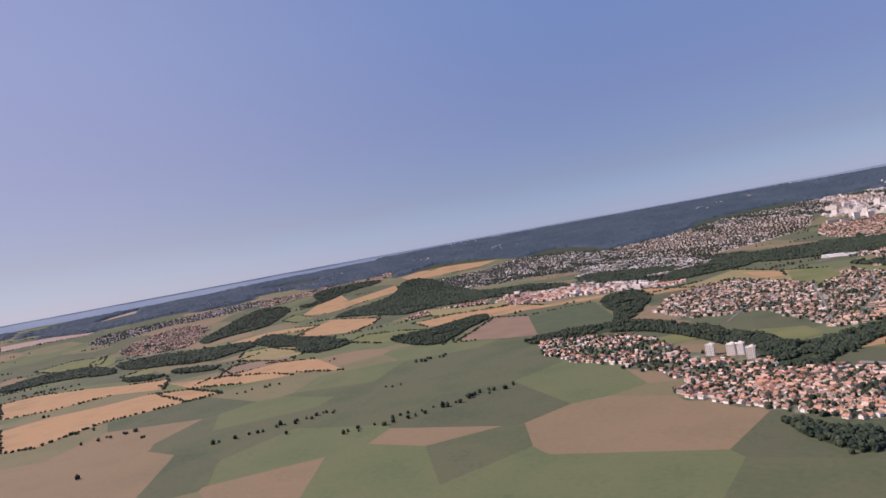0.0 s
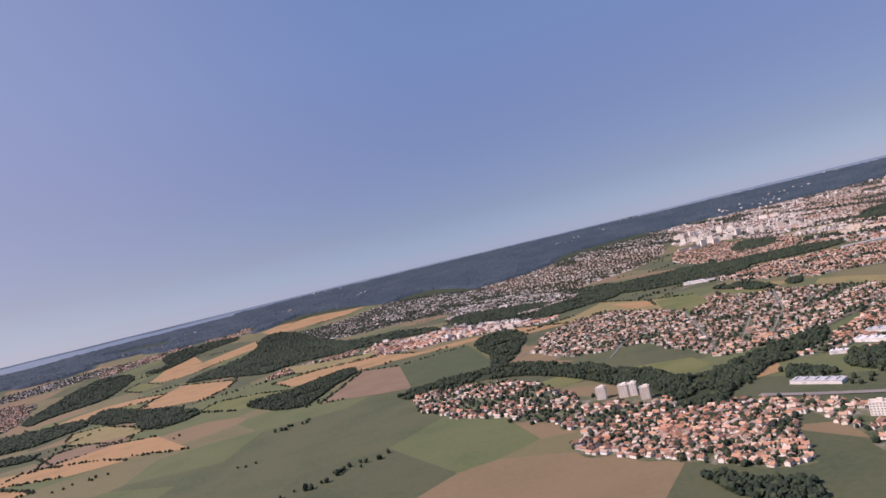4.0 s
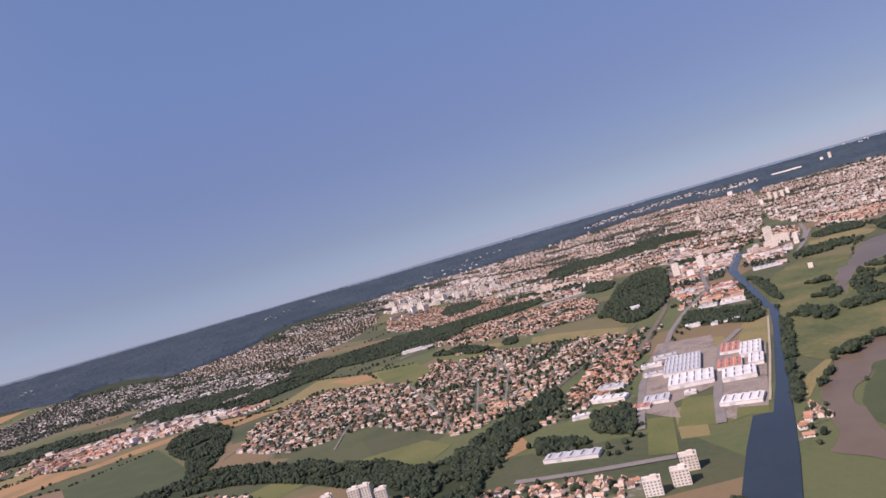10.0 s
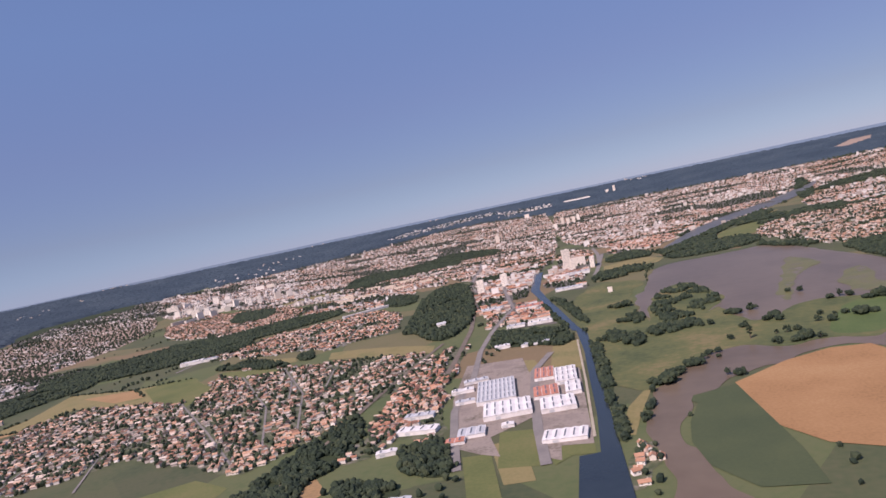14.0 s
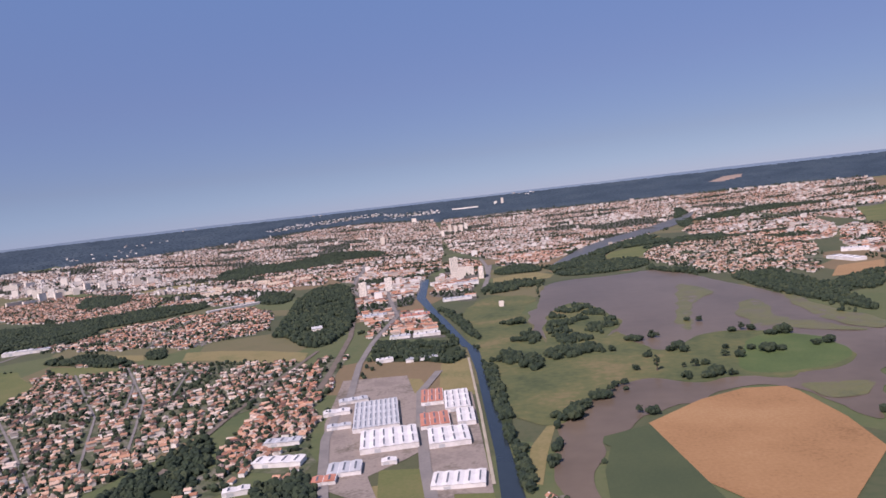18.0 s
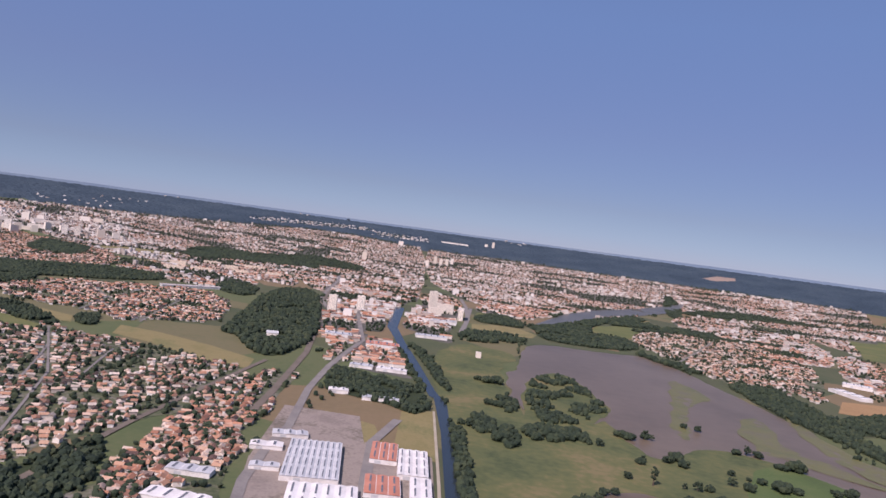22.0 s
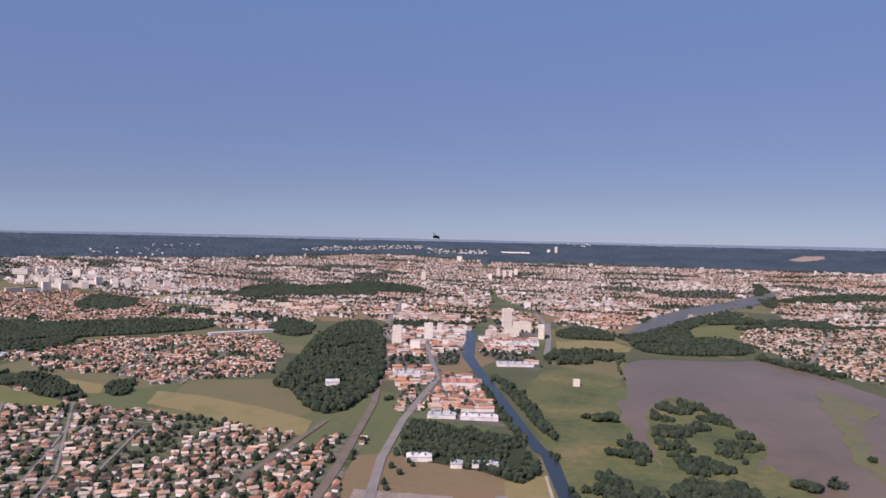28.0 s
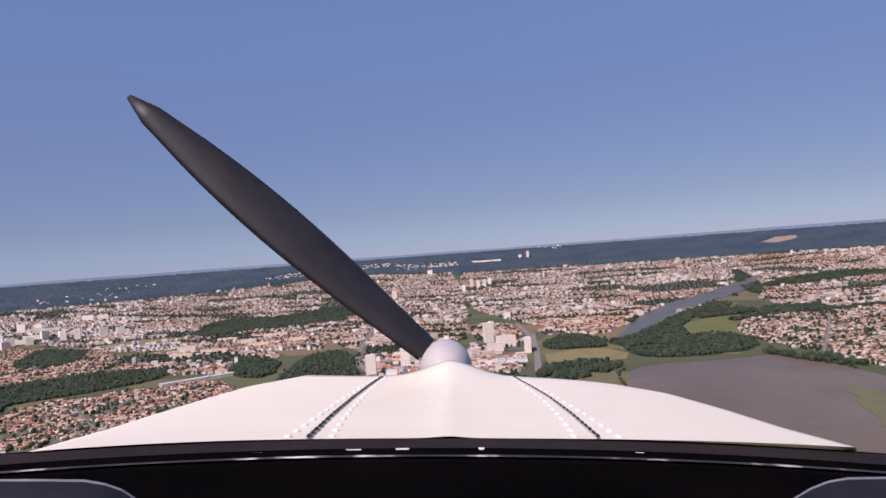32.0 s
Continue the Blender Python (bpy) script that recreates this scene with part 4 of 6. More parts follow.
def crowns(name, spots, size, shape, label, category="wood", mat="leaf", squat=1.0):
    """Many tree crowns as one piece of woodland: each an uneven lump standing on the land."""
    v0, f0 = shape
    n, k = len(spots), len(v0)
    if not n:
        return
    r = size * rng.uniform(0.6, 1.25, n)
    rough = rng.uniform(0.72, 1.25, (n, k, 1))
    turn = rng.uniform(0, 6.28, n)
    c, s = np.cos(turn)[:, None], np.sin(turn)[:, None]
    x = v0[None, :, 0] * c - v0[None, :, 1] * s
    y = v0[None, :, 0] * s + v0[None, :, 1] * c
    v = np.stack([x, y, np.broadcast_to(v0[None, :, 2], x.shape)], -1) * rough * r[:, None, None]
    v[:, :, 2] *= rng.uniform(0.8, 1.3, (n, 1)) * squat
    base = land(spots[:, 0], spots[:, 1])
    v += np.stack([spots[:, 0], spots[:, 1], base + r * 0.85 * squat], -1)[:, None, :]
    f = (f0[None] + (np.arange(n) * k)[:, None, None]).reshape(-1, 3)
    return tagged(bulk(name, v.reshape(-1, 3), f, M[mat]), label, category, kind="stuff")


def fill(outline, step, jitter=0.45, turn=0.0):
    """Spots over an outline in a loose grid."""
    o = np.array(outline, float)
    mid = o.mean(0)
    c, s = math.cos(turn), math.sin(turn)
    q = (o - mid) @ np.array([[c, -s], [s, c]])
    lo, hi = q.min(0), q.max(0)
    xs, ys = np.arange(lo[0], hi[0], step), np.arange(lo[1], hi[1], step)
    g = np.stack(np.meshgrid(xs, ys), -1).reshape(-1, 2)
    g = g + rng.uniform(-jitter, jitter, g.shape) * step
    g = g @ np.array([[c, s], [-s, c]]) + mid
    return g[inside(g, outline)] if len(g) else g


def centre(outline):
    return np.mean(np.array(outline, float), 0)


def canopy(spots, keep, cols, label):
    """A far forest as one uneven sheet of crowns over a grid of spots; it comes down to the ground at its edge."""
    rows = len(spots) // cols
    keep = keep.reshape(rows, cols).copy()
    keep[[0, -1], :] = False
    keep[:, [0, -1]] = False
    keep = keep.ravel()
    full = np.pad(keep.reshape(rows, cols).astype(float), 2, mode="edge")
    soft = sum(full[a:a + rows, c:c + cols] for a in range(5) for c in range(5)).ravel() / 25
    height = land(spots[:, 0], spots[:, 1]) + np.where(keep, (8 + rng.uniform(0, 6, len(spots))) * np.clip(2 * soft - 0.75, 0.06, 1), 0.0)
    quad = np.array([(i * cols + k, i * cols + k + 1, (i + 1) * cols + k + 1, (i + 1) * cols + k) for i in range(rows - 1) for k in range(cols - 1)])
    quad = quad[keep[quad].any(1)]
    ob = bulk("forest", np.column_stack([spots, height]), np.concatenate([quad[:, [0, 1, 2]], quad[:, [0, 2, 3]]]), M["hazed_forest"])
    bm = bmesh.new()
    bm.from_mesh(ob.data)
    bmesh.ops.delete(bm, geom=[v for v in bm.verts if not v.link_faces], context="VERTS")
    bmesh.ops.recalc_face_normals(bm, faces=bm.faces[:])
    bm.to_mesh(ob.data)
    bm.free()
    return tagged(ob, label, "forest", kind="stuff")


for name, outline in WOOD.items():
    if name.startswith("hill"):
        lo, hi = np.min(outline, 0), np.max(outline, 0)
        gx, gy = np.meshgrid(np.arange(lo[0] - 12, hi[0] + 12, 12), np.arange(lo[1] - 12, hi[1] + 12, 12))
        spots = np.stack([gx, gy], -1).reshape(-1, 2)
        ok = inside(spots, outline)
        for plan in (TAN, SOIL, CITY, HOUSES):
            for o in plan.values():
                ok &= ~inside(spots, o)
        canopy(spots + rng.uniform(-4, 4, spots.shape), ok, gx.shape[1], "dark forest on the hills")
        continue
    far = np.hypot(*(centre(outline) - np.array([-350.0, 400.0])))
    step = 4.6 if far < 1300 else 6.2 if far < 2000 else 8.5
    spots = fill(outline, step)
    for stream in CANAL.values():
        spots = spots[~inside(spots, stream)]
    gaps = np.array([noise.noise((p[0] / 28, p[1] / 28, 3.3)) for p in spots]) if len(spots) else np.zeros(0)
    if name == "castle_wood":
        gaps[np.hypot(spots[:, 0] - SPOT["castle"][0], spots[:, 1] - SPOT["castle"][1]) < 26] = -1
    thin = -0.1 if name in ("island_wood", "island_north", "bend_bushes") else -0.32
    crowns("wood", spots[gaps > thin], step * 0.66, ICO2 if far < 650 else ICO1, "dense dark green broadleaf wood", squat=1.0 if far < 1500 else 0.75 if far < 2000 else 0.6)

# forest on the far rim of the plain: one uneven canopy
crv = np.arange(3660, 4470, 11.0)
ca = np.arange(-0.2, 3.6, 13 / 4100)
cr, cang = np.meshgrid(crv, ca, indexing="ij")
fx, fy = BOWL[0] + cr * np.cos(cang), BOWL[1] + cr * np.sin(cang)
spots = np.stack([fx, fy], -1).reshape(-1, 2)
spots = spots + rng.uniform(-4, 4, spots.shape)
rim = np.hypot(spots[:, 0] - BOWL[0], spots[:, 1] - BOWL[1])
patch = np.array([noise.noise((p[0] / 500, p[1] / 500, 0.7)) + 0.25 * noise.noise((p[0] / 90, p[1] / 90, 2.7)) for p in spots])
keep = patch > np.where((spots[:, 1] < 900) & (rim < 4300), -0.1, np.where(rim < 3760, -0.2, -0.9))
for outline in CITY.values():
    keep &= ~inside(spots, outline) | (rim > 3720 + 230 * np.exp(-(((spots[:, 0] + 1500) / 450) ** 2)))
for outline in TAN.values():
    keep &= ~inside(spots, outline)
campus = [(-1940, 4117), (-1847, 4300), (-1397, 4560), (-1290, 4440), (-1004, 4500), (-967, 4319), (-1223, 4202), (-1324, 4400), (-1656, 4176), (-1883, 4024)]
fold = np.degrees(np.arctan2(spots[:, 1] - BOWL[1], spots[:, 0] - BOWL[0])) % 360
keep &= ~((fold > 170) & (rim > 4240))
keep &= ~inside(spots, campus) | (rng.uniform(0, 1, len(spots)) < 0.5)
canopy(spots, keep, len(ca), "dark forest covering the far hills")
spots = spots[keep]

# villas and works scattered along the forest edge
spots = spots[rng.uniform(0, 1, len(spots)) < 0.035]
spots = spots[np.array([noise.noise((p[0] / 330, p[1] / 330, 2.9)) for p in spots]) > 0.34]
spots = spots[spots[:, 0] < 0]
grounds = fill(campus, 30, 0.5)
far_sites = np.concatenate([spots, grounds])

# hedges and single trees over the open country
spots = fill([(-4300, -1200), (-1300, -500), (-300, 500), (600, 1200), (1400, 3600), (-600, 4000), (-3600, 3200)], 15, 0.5)
keep = np.array([noise.noise((p[0] / 40, p[1] / 170, 4.7)) for p in spots]) > 0.5
for plan in (WATER, WHEAT, CROP, CANAL, CITY, TAN, GRASS, SOIL, MEADOW, LUSH, LOT, DRY):
    for outline in plan.values():
        keep &= ~inside(spots, outline)
hedge = []
for plan in (TAN, SOIL, DRY, GRASS, CROP):
    for outline in plan.values():
        for a, b in zip(outline, outline[1:] + outline[:1]):
            if a[0] < -1300 and rng.uniform(0, 1) < 0.6:
                n = int(math.dist(a, b) / 5)
                hedge += [(a[0] + (b[0] - a[0]) * (i + rng.uniform(0, 1)) / n + rng.normal(0, 2), a[1] + (b[1] - a[1]) * (i + rng.uniform(0, 1)) / n + rng.normal(0, 2)) for i in range(n) if rng.uniform(0, 1) < 0.75]
crowns("hedgerow_trees", np.array(hedge), 2.7, ICO1, "hedges along the field edges", "trees", squat=0.8)
crowns("hedgerow_trees", spots[keep], 3.0, ICO1, "scattered hedges and trees between the fields", "trees")


def tree(label, height, spread, clumps):
    """A tree of a tapered trunk with limbs and a crown of many clumps."""
    top = empty("tree")
    bm = bmesh.new()
    bmesh.ops.create_cone(bm, cap_ends=True, segments=7, radius1=height * 0.035, radius2=height * 0.015, depth=height * 0.6, matrix=pose(0, 0, height * 0.3))
    for i in range(4):
        m = pose(0, 0, height * 0.38, 0, 0, i * 90 + 20) @ pose(0, 0, 0, 48) @ pose(0, 0, height * 0.14)
        bmesh.ops.create_cone(bm, cap_ends=True, segments=5, radius1=height * 0.014, radius2=height * 0.006, depth=height * 0.28, matrix=m)
    part("trunk", bm, M["bark"], top)
    bm = bmesh.new()
    for i in range(clumps):
        a, h = rng.uniform(0, 6.28), rng.uniform(0.15, 1.0)
        r = spread * math.sqrt(rng.uniform(0, 1)) * (1 - 0.65 * abs(h - 0.45) ** 1.2)
        size = spread * rng.uniform(0.17, 0.4)
        bmesh.ops.create_icosphere(bm, subdivisions=2, radius=size, matrix=pose(r * math.cos(a), r * math.sin(a), height * (0.22 + 0.72 * h)))
    for v in bm.verts:
        v.co += Vector(rng.uniform(-1, 1, 3)) * spread * 0.07
    part("crown", bm, M["leaf"], top)
    return tagged(top, label, "tree", "trees on the flood meadow")


models = [tree("broad round green tree on the flood meadow", 8.5, 5.0, 34), tree("low spreading willow on wet grass", 5.5, 5.6, 34), tree("tall slim poplar on the flood meadow", 17, 3.0, 26), tree("leaning clump of willows on wet grass", 6.5, 6.4, 40), tree("thin young alder on the flood meadow", 7.5, 3.2, 20)]
count = 0
for i, (x, y) in enumerate(TREES_ALONE):
    for k in range(1 if i in (0, 1) else 2 + i % 2):
        kind = 2 if i == 1 else (0, 1, 3, 1, 4, 3)[(2 * i + 3 * k) % 6]
        size = rng.uniform(0.65, 1.35)
        px, py = x + (0 if k == 0 else rng.uniform(-16, 16)), y + (0 if k == 0 else rng.uniform(-9, 9))
        m = pose(px, py, 0.45, 0, 0, rng.uniform(0, 360)) @ Matrix.Diagonal((size, size, size * rng.uniform(0.8, 1.15), 1))
        if count < 5 and models[kind] is not None and not models[kind].get("placed"):
            models[kind].matrix_world = m
            models[kind]["placed"] = 1
            count += 1
        else:
            copy_thing(models[kind], m)

# ---- houses ----
# each house: place, heading, length, depth, height of the walls, height of the roof
def gable(n, place, heading, length, depth, wall, rise, z, plain=True):
    """Arrays of walls and roofs for n gabled houses; the roof is a solid ridge, or two slabs where it is not plain."""
    L2, D2 = length / 2, depth / 2
    o = np.zeros(n)
    w = [(-L2, -D2, o - 1), (L2, -D2, o - 1), (L2, D2, o - 1), (-L2, D2, o - 1), (-L2, -D2, wall), (L2, -D2, wall), (L2, D2, wall), (-L2, D2, wall), (-L2, o, wall + rise), (L2, o, wall + rise)]
    wf = [(0, 1, 5, 4), (2, 3, 7, 6), (1, 2, 6, 5), (3, 0, 4, 7), (5, 6, 9, 9), (7, 4, 8, 8)]
    e, k = 0.5, 0.25
    low = wall - rise * e / D2
    r = []
    for dz in (0.02, k):
        r += [(-L2 - e, -D2 - e, low + dz), (L2 + e, -D2 - e, low + dz), (L2 + e, o, wall + rise + dz), (-L2 - e, o, wall + rise + dz), (L2 + e, D2 + e, low + dz), (-L2 - e, D2 + e, low + dz)]
    rf = [(6, 7, 8, 9), (9, 8, 10, 11), (1, 0, 3, 2), (2, 3, 5, 4), (0, 1, 7, 6), (5, 11, 10, 4), (1, 2, 8, 7), (2, 4, 10, 8), (3, 0, 6, 9), (5, 3, 9, 11)]
    c, s = np.cos(heading), np.sin(heading)

    def laid(pts):
        a = np.stack([np.stack([np.broadcast_to(q, (n,)) for q in p], -1) for p in pts], 1)
        out = np.empty_like(a)
        out[..., 0] = a[..., 0] * c[:, None] - a[..., 1] * s[:, None] + place[:, 0, None]
        out[..., 1] = a[..., 0] * s[:, None] + a[..., 1] * c[:, None] + place[:, 1, None]
        out[..., 2] = a[..., 2] + z[:, None]
        return out.reshape(-1, 3)

    def faces(f, k):
        return (np.array(f)[None] + (np.arange(n) * k)[:, None, None]).reshape(-1, 4)

    if plain:
        r = [(-L2 - e, -D2 - e, wall), (L2 + e, -D2 - e, wall), (L2 + e, D2 + e, wall), (-L2 - e, D2 + e, wall), (-L2 - e, o, wall + rise), (L2 + e, o, wall + rise)]
        rt = [(0, 1, 5), (0, 5, 4), (2, 3, 4), (2, 4, 5), (1, 2, 5), (3, 0, 4), (0, 3, 2), (0, 2, 1)]
        wt = [(0, 1, 5), (0, 5, 4), (1, 2, 6), (1, 6, 5), (2, 3, 7), (2, 7, 6), (3, 0, 4), (3, 4, 7)]
        return laid(w[:8]), (np.array(wt)[None] + (np.arange(n) * 8)[:, None, None]).reshape(-1, 3), laid(r), (np.array(rt)[None] + (np.arange(n) * 6)[:, None, None]).reshape(-1, 3)
    quads = faces(wf[:4], 10)
    tris = (np.array([q[:3] for q in wf[4:]])[None] + (np.arange(n) * 10)[:, None, None]).reshape(-1, 3)
    tri = np.concatenate([quads[:, [0, 1, 2]], quads[:, [0, 2, 3]], tris])
    return laid(w), tri, laid(r), faces(rf, 12)


def boxes(n, place, heading, length, depth, height, z):
    """Walls and flat roofs of n plain buildings with a parapet's thickness of roof."""
    L2, D2, o = length / 2, depth / 2, np.zeros(n)
    w = [(-L2, -D2, o - 1), (L2, -D2, o - 1), (L2, D2, o - 1), (-L2, D2, o - 1), (-L2, -D2, height), (L2, -D2, height), (L2, D2, height), (-L2, D2, height)]
    wf = [(0, 1, 5, 4), (1, 2, 6, 5), (2, 3, 7, 6), (3, 0, 4, 7)]
    e = 0.25
    r = [(sx * (L2 + e), sy * (D2 + e), height + dz) for dz in (0.01, 0.5) for sx, sy in ((-1, -1), (1, -1), (1, 1), (-1, 1))]
    rf = [(4, 5, 6, 7), (0, 1, 5, 4), (1, 2, 6, 5), (2, 3, 7, 6), (3, 0, 4, 7)]
    c, s = np.cos(heading), np.sin(heading)

    def laid(pts):
        a = np.stack([np.stack([np.broadcast_to(q, (n,)) for q in p], -1) for p in pts], 1)
        out = np.empty_like(a)
        out[..., 0] = a[..., 0] * c[:, None] - a[..., 1] * s[:, None] + place[:, 0, None]
        out[..., 1] = a[..., 0] * s[:, None] + a[..., 1] * c[:, None] + place[:, 1, None]
        out[..., 2] = a[..., 2] + z[:, None]
        return out.reshape(-1, 3)

    def faces(f):
        return (np.array(f)[None] + (np.arange(n) * 8)[:, None, None]).reshape(-1, 4)

    return laid(w), faces(wf), laid(r), faces(rf)


BLOCKED = [o for plan in (WATER, CANAL, WHEAT, CROP, DRY, GRASS, TAN, SOIL, MEADOW, LUSH, LOT, WOOD) for o in plan.values()]


def off_roads(spots, gap=3.2):
    ok = np.ones(len(spots), bool)
    for width, line in ROADS.values():
        for a, b in zip(line, line[1:]):
            a, b = np.array(a, float), np.array(b, float)
            t = np.clip(((spots - a) @ (b - a)) / ((b - a) @ (b - a)), 0, 1)
            ok &= np.hypot(*(spots - a - t[:, None] * (b - a)).T) > width / 2 + gap
    return ok


YARDS = [
    ("factory_hall", "large factory hall with rows of grey roof bays", -528, 996, 42, 84, 4.0, 14, "grey", 9),
    ("factory_hall", "wide pale factory hall with a flat roof", -499, 925, 48, 46, 4.4, 14, "white", 6),
    ("factory_hall", "works hall with a faded red sheet roof", -482, 1042, 22, 44, 3.8, 10, "red", 3),
    ("factory_hall", "long white hall beside the red-roofed works", -455, 1026, 24, 60, 4.0, 10, "white", 4),
    ("factory_hall", "white loading hall beside the canal path", -440, 975, 16, 40, 3.6, 10, "white", 2),
    ("factory_hall", "low works hall with a red and pink roof", -467, 968, 26, 36, 3.8, 12, "red", 3),
    ("factory_hall", "white works hall beside the yard", -448, 924, 34, 38, 4.0, 12, "white", 4),
    ("factory_hall", "low white works building near the canal", -428, 836, 38, 24, 3.0, 4, "white", 5),
    ("workshop", "long white hall beside the main road", -582, 888, 42, 15, 3.7, 0, "white", 4),
    ("workshop", "long grey hall behind the roadside houses", -597, 935, 32, 12, 3.4, 6, "grey", 3),
    ("workshop", "small white house hall in the park", -593, 834, 20, 9, 3.2, 20, "white", 2),
    ("workshop", "long low workshop with a grey roof and white end", -554, 722, 52, 15, 3.1, 8, "grey", 5),
    ("workshop", "grey workshop at the edge of the yard", -520, 866, 26, 22, 3.1, 12, "grey", 3),
    ("workshop", "brown-roofed shed beside the works road", -530, 846, 18, 12, 2.8, 12, "red", 2),
    ("workshop", "low shed in the roadside yard", -566, 1050, 30, 12, 3.0, 20, "grey", 3),
    ("workshop", "pale workshop in the roadside yard", -572, 1012, 26, 12, 3.0, 16, "white", 2),
    ("workshop", "narrow shed in the roadside yard", -556, 968, 22, 9, 3.0, 16, "grey", 2),
    ("workshop", "white storage hall behind the wood", -574, 1222, 22, 12, 3.6, 14, "white", 2),
    ("workshop", "long grey storage hall by the dry field", -525, 1216, 40, 11, 3.2, 12, "grey", 4),
    ("workshop", "small white shed on the works lawn", -488, 878, 12, 8, 2.5, 12, "white", 1),
]
SITES = [(q[2], q[3], max(q[4], q[5]) * 0.6) for q in YARDS] + [(*SPOT[k], r) for k, r in (("cube", 20), ("tower", 40), ("twrB", 30), ("twrC", 30), ("blockE", 60), ("stadL", 26), ("stadR", 26), ("castle", 30), ("twin1", 40), ("twin2", 40), ("aptA", 30), ("aptA2", 26), ("aptB", 26), ("aptB2", 24), ("aptC1", 22), ("aptC2", 22), ("aptC3", 22), ("block_n1", 30), ("block_n2", 30), ("block_n3", 30), ("block_n4", 30), ("wareA0", 50), ("wareB0", 50), ("red_hall", 34), ("works_a", 24), ("works_b", 28), ("shed_e", 36), ("shed_f", 32), ("hall_c", 26), ("mill_a", 30), ("mill_b", 26))]


def free(spots):
    ok = off_roads(spots)
    for outline in BLOCKED:
        ok &= ~inside(spots, outline)
    for x, y, r in SITES:
        ok &= np.hypot(spots[:, 0] - x, spots[:, 1] - y) > r
    return spots[ok]


def near_house(roof_label, length, depth, wall, rise):
    """One house with walls, roof, chimney, door and windows."""
    top = empty("house")
    one = np.array([1.0])
    wv, wt, rv, rf = gable(1, np.zeros((1, 2)), np.zeros(1), one * length, one * depth, one * wall, one * rise, np.zeros(1), plain=False)
    for name, v, f, mat in (("body", wv, wt, M["wall_ob"]), ("roof", rv, rf, M["roof_ob"])):
        ob = bulk(name, v, f, mat)
        ob.parent = top
    bm = bmesh.new()
    bmesh.ops.create_cube(bm, size=1, matrix=Matrix.LocRotScale((length * 0.3, depth * 0.12, wall + rise + 0.1), None, (0.5, 0.5, 1.1)))
    bmesh.ops.create_cube(bm, size=1, matrix=Matrix.LocRotScale((length * 0.3, depth * 0.12, wall + rise + 0.7), None, (0.64, 0.64, 0.12)))
    part("chimney", bm, M["wall_ob"], top)
    for sx in (-0.28, 0.28):
        for sy in (-1, 1):
            ob = new("window", WINDOW)
            ob.parent = top
            ob.matrix_basis = pose(sx * length, sy * (depth / 2 + 0.02), wall * 0.55, 0, 0, 0 if sy < 0 else 180)
    return tagged(top, roof_label, "house", "detached houses of the suburbs")


bm = bmesh.new()
bmesh.ops.create_cube(bm, size=1, matrix=Matrix.Diagonal((0.95, 0.1, 0.9, 1)))
WINDOW = bpy.data.meshes.new("window")
bm.to_mesh(WINDOW)
bm.free()
WINDOW.materials.append(M["pane"])

NEAR_MODELS = [
    near_house("cream rendered house with an orange clay roof", 6.4, 4.8, 2.3, 1.5),
    near_house("small white bungalow with a red clay roof", 5.2, 4.4, 2.0, 1.3),
    near_house("two-storey pale house with a tiled roof", 5.8, 4.8, 3.3, 1.4),
    near_house("long low house with a faded clay roof", 8.0, 4.6, 2.1, 1.4),
]
placed = [False] * len(NEAR_MODELS)
near_count = 0
for name, outline in HOUSES.items():
    turn = {"suburb": 0.5, "red_quarter": 0.9, "lake_village": 0.3}.get(name, 0.2)
    mid = centre(outline)
    far = np.hypot(*(mid - np.array([-350.0, 500.0])))
    spots = free(fill(outline, {"old_town": 9.5, "suburb": 10.8, "west_village": 11.5, "red_quarter": 10.0}.get(name, 11.0), 0.36, turn))
    lane = np.array([noise.noise((p[0] / 60, p[1] / 60, 6.1)) for p in spots])
    spots = spots[lane > {"old_town": -0.5, "west_village": -0.1, "lake_village": -0.22}.get(name, -0.32)]
    picked = np.zeros(len(spots), bool)
    if name in ("suburb", "west_village", "road_town", "old_town", "bend_houses", "mill_street"):
        d = np.hypot(spots[:, 0] + 330, spots[:, 1] - 450)
        order = np.argsort(d)[: {"suburb": 85, "west_village": 68, "road_town": 50, "old_town": 75, "bend_houses": 12, "mill_street": 60}[name]]
        picked[order] = True
        for x, y in spots[picked]:
            k = int(rng.integers(len(NEAR_MODELS)))
            m = pose(x, y, 0.35, 0, 0, math.degrees(turn) + rng.choice([0, 90]) + rng.normal(0, 8))
            if not placed[k]:
                NEAR_MODELS[k].matrix_world = m
                placed[k] = True
            else:
                copy_thing(NEAR_MODELS[k], m)
    rest = spots[~picked]
    n = len(rest)
    heading = turn + rng.choice([0, math.pi / 2], n) + rng.normal(0, 0.15, n)
    wv, wt, rv, rf = gable(n, rest, heading, rng.uniform(4.6, 8.2, n), rng.uniform(4.0, 5.2, n), rng.uniform(2.0, 3.6, n), rng.uniform(1.0, 1.7, n), land(rest[:, 0], rest[:, 1]) + 0.3)
    group = empty("housing_estate")
    for pname, v, f, mat in (("walls", wv, wt, M["wall"]), ("roofs", rv, rf, M["roof_mixed" if name in ("suburb", "lake_village", "belt_houses") else "roof"])):
        ob = bulk(pname, v, f, mat)
        ob.parent = group
        tagged(ob, kind="stuff")
    tagged(group, "close rows of pale houses with clay roofs", "houses", kind="stuff")
    green = free(fill(outline, 9.5, 0.5, turn + 0.3))
    clump = np.array([noise.noise((p[0] / 38, p[1] / 38, 9.1)) for p in green])
    green = green[rng.uniform(0, 1, len(green)) < (0.95 if name in ("west_village", "suburb") else 0.7) + 0.9 * clump]
    crowns("garden_trees", green, 2.8, ICO1, "garden trees and hedges between houses", "trees")

